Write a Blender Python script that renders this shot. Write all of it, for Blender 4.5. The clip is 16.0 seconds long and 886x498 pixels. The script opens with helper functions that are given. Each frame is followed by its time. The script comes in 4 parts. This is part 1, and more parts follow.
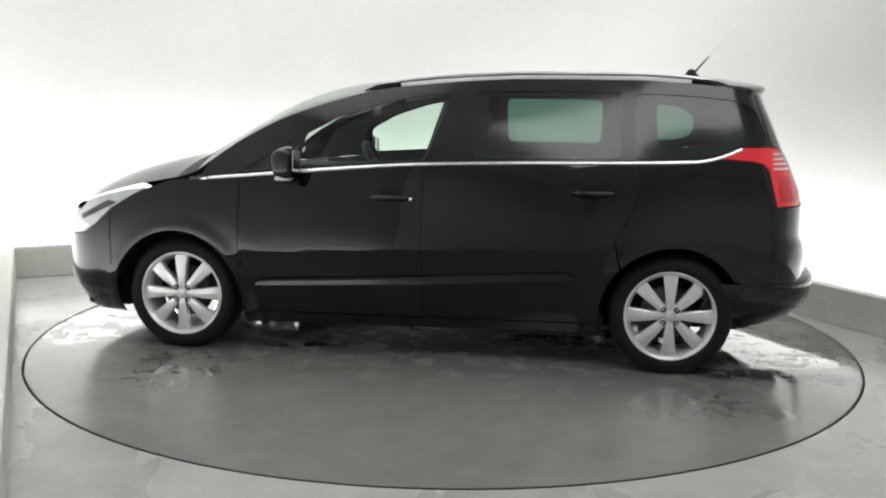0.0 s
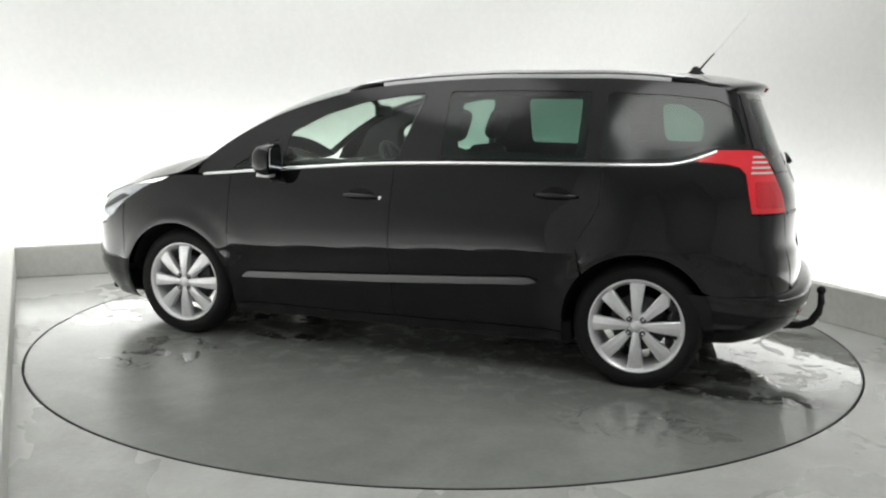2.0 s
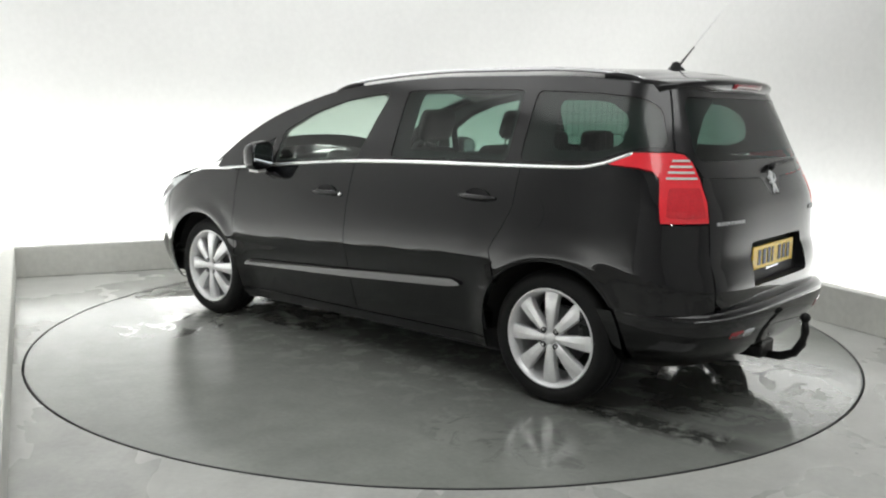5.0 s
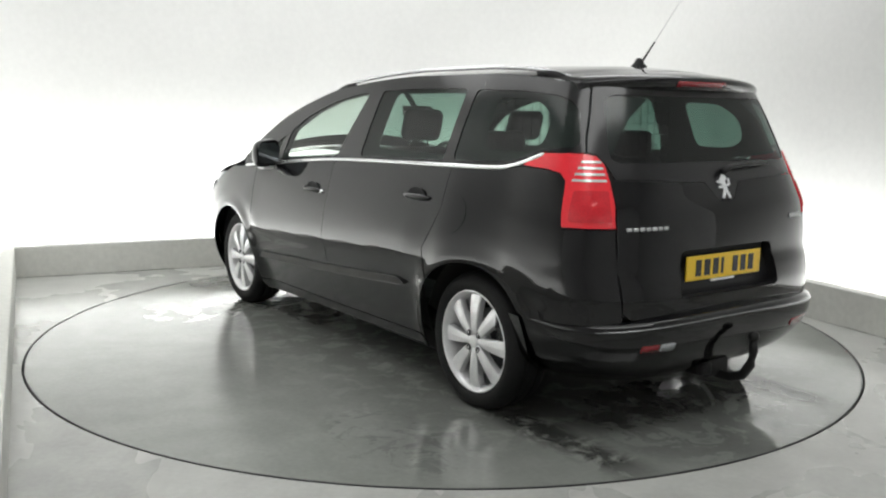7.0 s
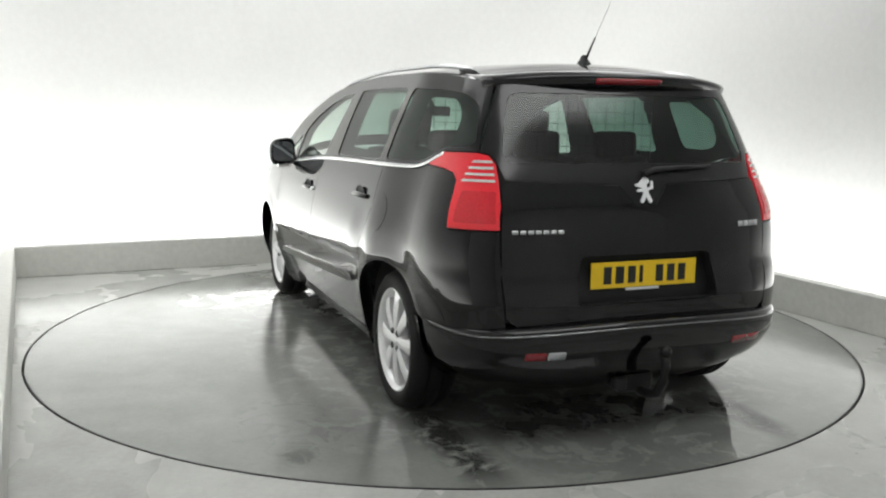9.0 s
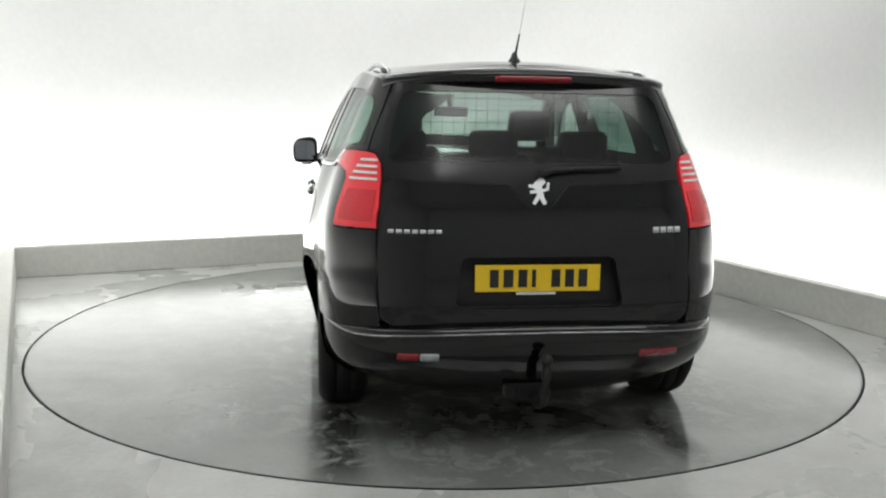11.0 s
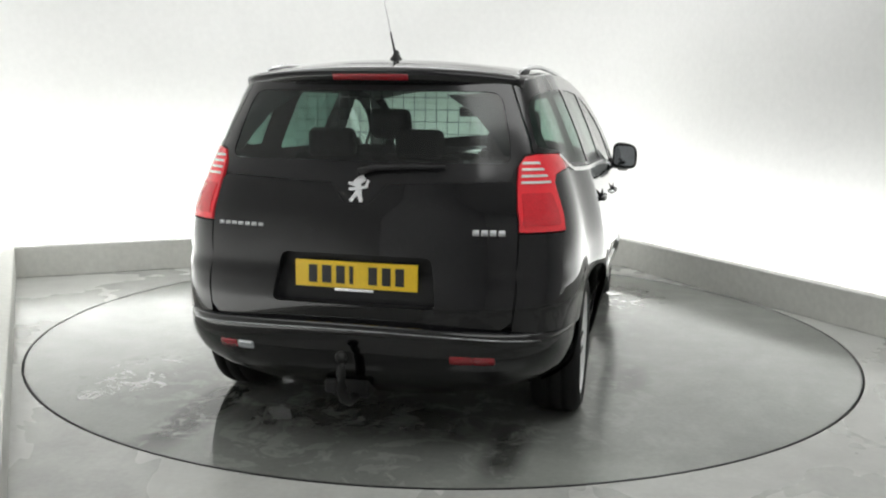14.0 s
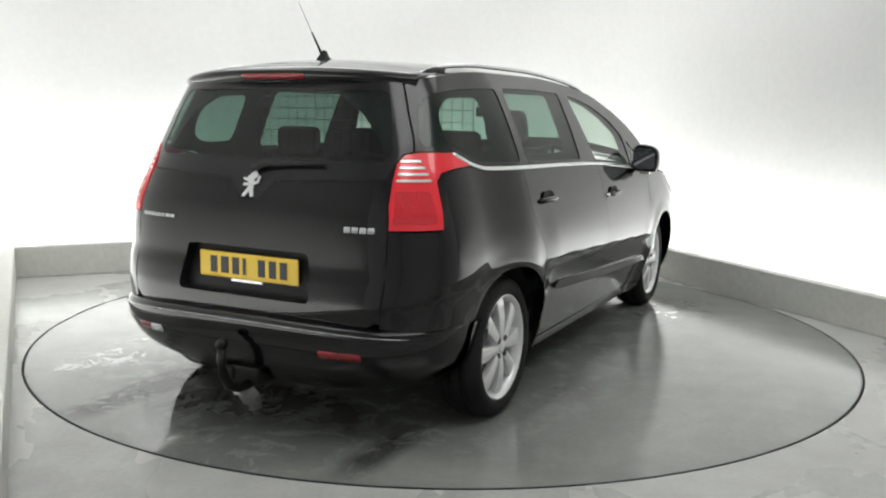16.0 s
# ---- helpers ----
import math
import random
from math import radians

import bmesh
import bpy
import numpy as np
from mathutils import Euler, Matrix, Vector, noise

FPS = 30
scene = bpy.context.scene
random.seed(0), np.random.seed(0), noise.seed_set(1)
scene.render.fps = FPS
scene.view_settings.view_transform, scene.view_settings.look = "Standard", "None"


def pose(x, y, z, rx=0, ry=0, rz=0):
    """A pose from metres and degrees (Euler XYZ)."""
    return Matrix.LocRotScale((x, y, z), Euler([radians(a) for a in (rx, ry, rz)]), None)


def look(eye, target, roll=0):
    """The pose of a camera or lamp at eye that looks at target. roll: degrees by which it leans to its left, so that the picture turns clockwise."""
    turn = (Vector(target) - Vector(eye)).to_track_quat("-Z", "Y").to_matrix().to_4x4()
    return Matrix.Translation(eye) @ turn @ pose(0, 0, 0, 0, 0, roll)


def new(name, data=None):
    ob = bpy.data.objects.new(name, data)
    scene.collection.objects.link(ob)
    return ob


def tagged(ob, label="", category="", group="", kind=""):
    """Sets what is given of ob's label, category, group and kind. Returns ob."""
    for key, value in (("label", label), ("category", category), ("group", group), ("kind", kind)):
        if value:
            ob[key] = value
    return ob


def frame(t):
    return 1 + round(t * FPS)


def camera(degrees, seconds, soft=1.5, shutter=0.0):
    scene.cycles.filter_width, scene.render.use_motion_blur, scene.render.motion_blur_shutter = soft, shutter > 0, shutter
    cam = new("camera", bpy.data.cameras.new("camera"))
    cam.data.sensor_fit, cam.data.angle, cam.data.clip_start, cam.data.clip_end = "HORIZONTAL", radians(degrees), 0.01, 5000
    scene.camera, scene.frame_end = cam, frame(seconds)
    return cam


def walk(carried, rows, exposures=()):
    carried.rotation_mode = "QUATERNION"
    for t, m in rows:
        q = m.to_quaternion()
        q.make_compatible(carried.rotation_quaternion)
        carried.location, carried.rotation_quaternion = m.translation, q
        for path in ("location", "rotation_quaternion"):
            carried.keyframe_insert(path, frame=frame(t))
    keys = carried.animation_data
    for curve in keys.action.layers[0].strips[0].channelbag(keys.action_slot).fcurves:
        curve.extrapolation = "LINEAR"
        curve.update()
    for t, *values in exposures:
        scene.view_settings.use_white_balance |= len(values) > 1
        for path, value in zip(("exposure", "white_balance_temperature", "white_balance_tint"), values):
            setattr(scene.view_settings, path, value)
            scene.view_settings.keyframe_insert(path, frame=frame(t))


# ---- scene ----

# ---- camera: fixed on a tripod in front of the turntable ----
CLIP = 16.0
cam = camera(53.35, CLIP, soft=2.1)
EYE = Vector((0.0, -5.511, 1.383))
PITCH, YAW = radians(-9.02), radians(-0.12)
AIM = EYE + Vector((math.sin(YAW) * math.cos(PITCH), math.cos(YAW) * math.cos(PITCH), math.sin(PITCH)))
walk(cam, [(0.0, look(EYE, AIM, 0.90)), (CLIP, look(EYE, AIM, 0.90))])

# heading of the car on the turntable, degrees at seconds
HEADING = [(0.0, 171.73), (0.5, 168.56), (1.0, 165.42), (1.5, 162.54), (2.0, 159.51), (2.5, 156.11), (3.0, 152.71), (3.5, 149.36), (4.0, 146.09), (6.5, 129.17), (7.0, 125.59), (7.5, 122.31), (8.0, 118.80), (8.5, 115.47), (9.0, 111.83), (11.5, 94.61), (12.0, 91.04), (12.5, 87.65), (13.0, 84.12), (13.5, 80.70), (14.0, 77.14), (14.5, 73.58), (15.0, 70.16), (15.5, 66.82), (16.0, 63.29)]
OFFSET = (0.043, -0.095)        # the car stands a little off the turntable's axis
TABLE_R = 2.438

# ---- light ----
scene.view_settings.exposure = 0.0
world = bpy.data.worlds.new("studio_dark")
world.use_nodes = True
world.node_tree.nodes["Background"].inputs[0].default_value = (0.5, 0.52, 0.55, 1)
world.node_tree.nodes["Background"].inputs[1].default_value = 0.02
scene.world = world

# the studio's own square frame: u runs along the back kerb, v away from the camera
STUDIO = Matrix.Rotation(radians(25.4), 4, "Z")
HALF_W = 2.46       # side kerbs
BACK_V = 2.70       # back kerb
KERB_H, KERB_T = 0.25, 0.10
WALL_GAP = 0.75      # light trough between kerb and wall
FRONT_V = -7.0
WHITE_V = -3.2      # where the white wall ends on the left and the unseen grey wall begins
WHITE_R = -3.5      # and on the right
CEIL_Z = 4.2


def studio(u, v, z=0.0):
    return STUDIO @ Vector((u, v, z))


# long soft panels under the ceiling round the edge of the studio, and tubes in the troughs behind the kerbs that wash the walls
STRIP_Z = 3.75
# the front panel is unseen; it brightens what tailgate and rear glass reflect
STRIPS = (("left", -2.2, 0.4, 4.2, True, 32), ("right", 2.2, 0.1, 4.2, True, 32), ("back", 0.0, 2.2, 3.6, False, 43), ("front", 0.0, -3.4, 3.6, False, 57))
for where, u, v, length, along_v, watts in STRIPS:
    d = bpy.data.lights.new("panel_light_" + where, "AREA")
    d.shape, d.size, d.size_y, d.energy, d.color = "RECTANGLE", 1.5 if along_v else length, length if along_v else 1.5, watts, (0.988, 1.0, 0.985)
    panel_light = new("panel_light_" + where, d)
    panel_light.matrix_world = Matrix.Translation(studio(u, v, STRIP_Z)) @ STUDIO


def trough_light(name, a, b, watts):
    """A long tube lying in the trough from a to b, shining up and to the wall."""
    dd = bpy.data.lights.new(name, "AREA")
    a, b = Vector(a), Vector(b)
    dd.shape, dd.size, dd.size_y, dd.energy, dd.color = "RECTANGLE", (b - a).length, 0.12, watts, (0.988, 1.0, 0.985)
    ob = new(name, dd)
    along = (b - a).normalized()
    up = Vector((0, 0, 1))
    away = up.cross(along)      # towards the wall
    facing = (away * 0.75 + up * 0.66).normalized()
    yy = (-facing).cross(along)
    m = Matrix((along, yy, -facing)).transposed().to_4x4()
    ob.matrix_world = Matrix.Translation((a + b) / 2) @ m
    return ob


tu = HALF_W + WALL_GAP - 0.28
tv = BACK_V + WALL_GAP - 0.28
TROUGH_W = 44.5
CUT = 0.50          # the tubes cut the corners a little
trough_light("trough_light_back", studio(-tu + CUT, tv, 0.06), studio(tu - CUT, tv, 0.06), TROUGH_W * 1.2)
trough_light("trough_light_left", studio(-tu, -3.1, 0.06), studio(-tu, tv - CUT, 0.06), TROUGH_W * 0.90)
trough_light("trough_light_right", studio(tu, tv - CUT, 0.06), studio(tu, -3.3, 0.06), TROUGH_W * 0.86)
trough_light("trough_light_corner_left", studio(-tu, tv - CUT, 0.06), studio(-tu + CUT, tv, 0.06), TROUGH_W * 0.11)
trough_light("trough_light_corner_right", studio(tu - CUT, tv, 0.06), studio(tu, tv - CUT, 0.06), TROUGH_W * 0.11)


# ---- materials ----
def material(name, colour, rough=0.5, metal=0.0, grain=0.0, scale=40.0, bump=0.0, coat=0.0, spec=0.5, rough_var=0.0, big=0.0, coat_ior=1.5, coat_rough=0.03):
    m = bpy.data.materials.new(name)
    m.use_nodes = True
    nt = m.node_tree
    p = nt.nodes["Principled BSDF"]
    p.inputs["Base Color"].default_value = (*colour, 1)
    p.inputs["Roughness"].default_value = rough
    p.inputs["Metallic"].default_value = metal
    p.inputs["Coat Weight"].default_value = coat
    p.inputs["Coat Roughness"].default_value = coat_rough
    p.inputs["Coat IOR"].default_value = coat_ior
    p.inputs["Specular IOR Level"].default_value = spec
    tc = nt.nodes.new("ShaderNodeTexCoord")
    if grain or bump or rough_var or big:
        n1 = nt.nodes.new("ShaderNodeTexNoise")
        n1.inputs["Scale"].default_value, n1.inputs["Detail"].default_value = scale, 5
        nt.links.new(tc.outputs["Object"], n1.inputs["Vector"])
        n2 = nt.nodes.new("ShaderNodeTexNoise")
        n2.inputs["Scale"].default_value, n2.inputs["Detail"].default_value = scale / 18, 3
        nt.links.new(tc.outputs["Object"], n2.inputs["Vector"])
        if grain or big:
            mixes = None
            for nn, amount in ((n1, grain), (n2, big)):
                mr = nt.nodes.new("ShaderNodeMapRange")
                mr.inputs["From Min"].default_value, mr.inputs["From Max"].default_value = 0.3, 0.7
                mr.inputs["To Min"].default_value, mr.inputs["To Max"].default_value = 1 - amount, 1 + amount
                nt.links.new(nn.outputs["Fac"], mr.inputs["Value"])
                if mixes is None:
                    mixes = mr.outputs[0]
                else:
                    mu = nt.nodes.new("ShaderNodeMath")
                    mu.operation = "MULTIPLY"
                    nt.links.new(mixes, mu.inputs[0])
                    nt.links.new(mr.outputs[0], mu.inputs[1])
                    mixes = mu.outputs[0]
            vm = nt.nodes.new("ShaderNodeVectorMath")
            vm.operation = "SCALE"
            vm.inputs[0].default_value = colour
            nt.links.new(mixes, vm.inputs["Scale"])
            nt.links.new(vm.outputs[0], p.inputs["Base Color"])
        if rough_var:
            mr = nt.nodes.new("ShaderNodeMapRange")
            mr.inputs["From Min"].default_value, mr.inputs["From Max"].default_value = 0.35, 0.65
            mr.inputs["To Min"].default_value, mr.inputs["To Max"].default_value = max(0.0, rough - rough_var), rough + rough_var
            nt.links.new(n2.outputs["Fac"], mr.inputs["Value"])
            nt.links.new(mr.outputs[0], p.inputs["Roughness"])
        if bump:
            b = nt.nodes.new("ShaderNodeBump")
            b.inputs["Strength"].default_value, b.inputs["Distance"].default_value = bump, 0.004
            nt.links.new(n1.outputs["Fac"], b.inputs["Height"])
            nt.links.new(b.outputs[0], p.inputs["Normal"])
    return m


def glass(name, tint, gloss_rough=0.01):
    """A thin pane: what passes is tinted, what reflects goes by Fresnel."""
    m = bpy.data.materials.new(name)
    m.use_nodes = True
    nt = m.node_tree
    nt.nodes.clear()
    out = nt.nodes.new("ShaderNodeOutputMaterial")
    tr = nt.nodes.new("ShaderNodeBsdfTransparent")
    tr.inputs[0].default_value = (*tint, 1)
    gl = nt.nodes.new("ShaderNodeBsdfGlossy")
    gl.inputs["Roughness"].default_value = gloss_rough
    lw = nt.nodes.new("ShaderNodeLayerWeight")
    lw.inputs["Blend"].default_value = 0.5
    pw = nt.nodes.new("ShaderNodeMath")
    pw.operation = "POWER"
    pw.inputs[1].default_value = 5.0
    nt.links.new(lw.outputs["Facing"], pw.inputs[0])
    fr = nt.nodes.new("ShaderNodeMath")
    fr.operation = "MULTIPLY_ADD"
    fr.inputs[1].default_value, fr.inputs[2].default_value = 0.93, 0.062
    nt.links.new(pw.outputs[0], fr.inputs[0])
    mix = nt.nodes.new("ShaderNodeMixShader")
    nt.links.new(fr.outputs[0], mix.inputs[0])
    nt.links.new(tr.outputs[0], mix.inputs[1])
    nt.links.new(gl.outputs[0], mix.inputs[2])
    nt.links.new(mix.outputs[0], out.inputs[0])
    return m


PAINT = material("black_car_paint", (0.0024, 0.0024, 0.0032), 0.3, 0.0, coat=1.0, spec=0.05, coat_ior=1.50, coat_rough=0.03)
GLOSS_BLACK = material("gloss_black_trim", (0.008, 0.008, 0.009), 0.3, coat=1.0, spec=0.08, coat_rough=0.14)
PLASTIC = material("black_plastic", (0.012, 0.012, 0.013), 0.5, spec=0.3, grain=0.15, scale=200, bump=0.1)
RUBBER = material("tyre_rubber", (0.011, 0.011, 0.011), 0.65, grain=0.2, scale=90, bump=0.15, spec=0.2)
ALLOY = material("silver_alloy", (0.80, 0.80, 0.81), 0.28, 0.40, grain=0.04, scale=60, coat=0.3)
DARK_METAL = material("brake_steel", (0.09, 0.09, 0.094), 0.45, 0.8, grain=0.2, scale=50)
CHROME = material("chrome", (0.85, 0.86, 0.87), 0.16, 1.0)
CREST_GLINT = material("crest_glint", (0.30, 0.305, 0.31), 0.22, 1.0)
COATED = material("black_coated_steel", (0.008, 0.008, 0.008), 0.45, spec=0.3, grain=0.2, scale=80)
BADGE = material("dull_badge_silver", (0.52, 0.53, 0.54), 0.4, 0.5)
SILVER = material("bright_badge_silver", (0.86, 0.87, 0.88), 0.35, 0.4)
RAIL = material("satin_aluminium", (0.75, 0.76, 0.77), 0.25, 0.9, grain=0.03)
UNDER = material("underbody", (0.01, 0.01, 0.01), 0.85, grain=0.2, scale=30)
SEAT = material("seat_cloth", (0.035, 0.036, 0.040), 0.9, grain=0.2, scale=150, bump=0.2)
CABIN = material("cabin_plastic", (0.05, 0.052, 0.055), 0.7, grain=0.1, scale=120)
LINER = material("headliner", (0.42, 0.42, 0.40), 0.9, grain=0.05, scale=150)
RED_LENS = material("red_lens", (0.90, 0.028, 0.045), 0.15, coat=0.8, grain=0.06, scale=160)
RED_BLOCK = material("red_inner_lens", (0.68, 0.018, 0.032), 0.12, coat=0.8, grain=0.10, scale=120)
RED_DARK = material("red_reflector", (0.28, 0.008, 0.016), 0.12, coat=0.8)
CLEAR_LENS = material("clear_lens", (0.85, 0.84, 0.84), 0.12, 0.3, coat=0.8, grain=0.1, scale=90)
LAMP_CLEAR = material("headlamp_lens", (0.55, 0.57, 0.6), 0.12, 0.4, coat=1.0, grain=0.1, scale=25)
PLATE_Y = material("yellow_plate", (0.90, 0.60, 0.02), 0.35, grain=0.04, scale=90)
INK = material("plate_ink", (0.012, 0.012, 0.012), 0.4)
GLASS_CLEAR = glass("clear_glass", (0.74, 0.83, 0.77))
GLASS_TINT = glass("privacy_glass", (0.25, 0.375, 0.325), 0.14)
GLASS_REAR = glass("rear_privacy_glass", (0.29, 0.38, 0.35), 0.16)
MIRROR = material("mirror_glass", (0.36, 0.38, 0.40), 0.02, 1.0)
WALL_WHITE = material("white_studio_paint", (0.80, 0.80, 0.79), 0.7, grain=0.02, scale=20, big=0.015)
KERB_WHITE = material("kerb_paint", (0.62, 0.62, 0.585), 0.55, grain=0.06, scale=24, bump=0.1, big=0.06)
GREY_WALL = material("grey_studio_paint", (0.74, 0.74, 0.74), 0.85, grain=0.1, scale=20)


def floor_material(name, colour, wet, dry_rough, wet_rough, tracks_and_shade=(), puddles=(), spec=0.5):
    """Painted concrete, partly wet: damp patches are darker and glossier."""
    m = bpy.data.materials.new(name)
    m.use_nodes = True
    nt = m.node_tree
    p = nt.nodes["Principled BSDF"]
    tc = nt.nodes.new("ShaderNodeTexCoord")
    def noise_tex(scale, detail, rough=0.55, dist=0.0):
        n = nt.nodes.new("ShaderNodeTexNoise")
        n.inputs["Scale"].default_value, n.inputs["Detail"].default_value = scale, detail
        n.inputs["Roughness"].default_value, n.inputs["Distortion"].default_value = rough, dist
        nt.links.new(tc.outputs["Object"], n.inputs["Vector"])
        return n.outputs["Fac"]
    def ranged(v, a, b, lo, hi):
        r = nt.nodes.new("ShaderNodeMapRange")
        for k, val in zip(("From Min", "From Max", "To Min", "To Max"), (a, b, lo, hi)):
            r.inputs[k].default_value = val
        nt.links.new(v, r.inputs["Value"])
        return r.outputs[0]
    def times(a, b):
        mu = nt.nodes.new("ShaderNodeMath")
        mu.operation = "MULTIPLY"
        nt.links.new(a, mu.inputs[0])
        nt.links.new(b, mu.inputs[1])
        return mu.outputs[0]
    patches = noise_tex(0.9, 4, 0.6, 0.6)
    fine = noise_tex(38, 4)
    mid = noise_tex(5, 5)
    shade = times(times(ranged(patches, 0.30, 0.72, 1.08, 1 - wet), ranged(fine, 0.3, 0.7, 0.95, 1.05)), ranged(mid, 0.3, 0.7, 0.93, 1.07))
    gloss = ranged(patches, 0.32, 0.68, dry_rough, wet_rough)
    xyz = nt.nodes.new("ShaderNodeSeparateXYZ")
    nt.links.new(tc.outputs["Object"], xyz.inputs[0])
    streak = noise_tex(7, 5, 0.65, 0.5)
    # dirty wet tyre tracks, wet patches and the car's painted-in shade: (x0, x1, y, half width, depth of darkening)
    for x0, x1, y0, hw, depth in tracks_and_shade:
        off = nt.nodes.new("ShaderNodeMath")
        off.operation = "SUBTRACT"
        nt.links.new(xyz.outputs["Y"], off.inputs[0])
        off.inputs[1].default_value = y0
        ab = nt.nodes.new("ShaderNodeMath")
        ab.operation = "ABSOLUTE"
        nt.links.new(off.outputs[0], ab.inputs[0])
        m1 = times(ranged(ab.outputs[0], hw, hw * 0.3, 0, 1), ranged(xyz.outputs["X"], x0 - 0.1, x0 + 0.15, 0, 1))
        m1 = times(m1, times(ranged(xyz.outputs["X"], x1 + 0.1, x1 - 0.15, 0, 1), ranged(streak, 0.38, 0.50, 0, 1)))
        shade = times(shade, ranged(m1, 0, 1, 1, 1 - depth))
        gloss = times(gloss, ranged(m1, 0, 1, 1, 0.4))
    # standing water in ragged films: (x, y, half length, half width, where the film breaks up)
    ragged = noise_tex(5.5, 6, 0.68, 1.2)
    water = None
    for px, py, rx, ry, cut in puddles:
        mp = nt.nodes.new("ShaderNodeMapping")
        mp.inputs["Location"].default_value = (-px / rx, -py / ry, 0)
        mp.inputs["Scale"].default_value = (1 / rx, 1 / ry, 1)
        nt.links.new(tc.outputs["Object"], mp.inputs["Vector"])
        ln = nt.nodes.new("ShaderNodeVectorMath")
        ln.operation = "LENGTH"
        nt.links.new(mp.outputs[0], ln.inputs[0])
        film = times(ranged(ln.outputs["Value"], 1.0, 0.7, 0, 1), ranged(ragged, cut, cut + 0.05, 0, 1))
        shade = times(shade, ranged(film, 0, 1, 1, 0.86))
        gloss = times(gloss, ranged(film, 0, 1, 1, 0.15))
        if water is None:
            water = film
        else:
            both = nt.nodes.new("ShaderNodeMath")
            both.operation = "MAXIMUM"
            nt.links.new(water, both.inputs[0])
            nt.links.new(film, both.inputs[1])
            water = both.outputs[0]
    if water is not None:
        # the film of water has a gloss of its own, with ripples
        nt.links.new(water, p.inputs["Coat Weight"])
        p.inputs["Coat Roughness"].default_value, p.inputs["Coat IOR"].default_value = 0.02, 1.45
        rip = nt.nodes.new("ShaderNodeBump")
        rip.inputs["Strength"].default_value, rip.inputs["Distance"].default_value = 0.12, 0.004
        nt.links.new(noise_tex(16, 3, 0.5, 1.5), rip.inputs["Height"])
        nt.links.new(rip.outputs[0], p.inputs["Coat Normal"])
    vm = nt.nodes.new("ShaderNodeVectorMath")
    vm.operation = "SCALE"
    vm.inputs[0].default_value = colour
    nt.links.new(shade, vm.inputs["Scale"])
    nt.links.new(vm.outputs[0], p.inputs["Base Color"])
    nt.links.new(gloss, p.inputs["Roughness"])
    p.inputs["Specular IOR Level"].default_value = spec
    b = nt.nodes.new("ShaderNodeBump")
    b.inputs["Strength"].default_value, b.inputs["Distance"].default_value = 0.07, 0.004
    nt.links.new(mid, b.inputs["Height"])
    nt.links.new(b.outputs[0], p.inputs["Normal"])
    return m


FLOOR = floor_material("grey_painted_floor", (0.475, 0.48, 0.458), 0.20, 0.42, 0.16)
# the widest band, -1.9 to 1.7, paints the car's shade and dark reflection underneath
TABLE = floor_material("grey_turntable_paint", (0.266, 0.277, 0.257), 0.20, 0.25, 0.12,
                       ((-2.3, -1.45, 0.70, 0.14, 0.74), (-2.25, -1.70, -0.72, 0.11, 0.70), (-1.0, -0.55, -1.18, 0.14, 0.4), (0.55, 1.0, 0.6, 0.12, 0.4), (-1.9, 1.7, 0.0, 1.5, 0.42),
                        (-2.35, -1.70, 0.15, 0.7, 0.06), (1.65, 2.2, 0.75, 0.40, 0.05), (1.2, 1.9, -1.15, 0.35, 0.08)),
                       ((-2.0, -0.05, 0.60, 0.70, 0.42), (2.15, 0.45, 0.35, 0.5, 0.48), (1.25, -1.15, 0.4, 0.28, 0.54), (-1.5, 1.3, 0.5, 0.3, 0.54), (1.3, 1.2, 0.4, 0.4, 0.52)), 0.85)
GROOVE = material("groove_dark", (0.02, 0.02, 0.02), 0.8)


# ---- mesh helpers ----
def ob_from(name, bm, mat, parent=None, label="", smooth=False):
    me = bpy.data.meshes.new(name)
    if smooth:
        for f in bm.faces:
            f.smooth = True
    lay = bm.verts.layers.float_vector.get("surface_normal")
    bm.to_mesh(me)
    if lay is not None:
        # pressed panels shade by the true curvature of their surface
        bm.verts.ensure_lookup_table()
        true = [Vector(v[lay]) for v in bm.verts]
        loops = [None] * len(me.loops)
        for poly in me.polygons:
            for li in poly.loop_indices:
                n = true[me.loops[li].vertex_index]
                loops[li] = n if poly.use_smooth and n.length > 0.5 and n.dot(poly.normal) > 0.3 else poly.normal.copy()
        me.normals_split_custom_set(loops)
    bm.free()
    me.materials.append(mat)
    ob = new(name, me)
    if parent is not None:
        ob.parent = parent
    if label:
        ob["label"] = label
    return ob


def part(name, bm, mat, parent, label="", smooth=True):
    return ob_from(name, bm, mat, parent, label, smooth)


def box(x0, x1, y0, y1, z0, z1, bevel=0.0, seg=2, m=None, bm=None):
    own = bmesh.new()
    bmesh.ops.create_cube(own, size=1)
    for v in own.verts:
        v.co = Vector(((x0 + x1) / 2 + v.co.x * (x1 - x0), (y0 + y1) / 2 + v.co.y * (y1 - y0), (z0 + z1) / 2 + v.co.z * (z1 - z0)))
    if bevel:
        bmesh.ops.bevel(own, geom=own.edges[:], offset=bevel, segments=seg, affect="EDGES", profile=0.5)
    if m is not None:
        own.transform(m)
    if bm is None:
        return own
    return join(bm, own)


def join(bm, other):
    me = bpy.data.meshes.new("tmp")
    other.to_mesh(me)
    other.free()
    bm.from_mesh(me)
    bpy.data.meshes.remove(me)
    return bm


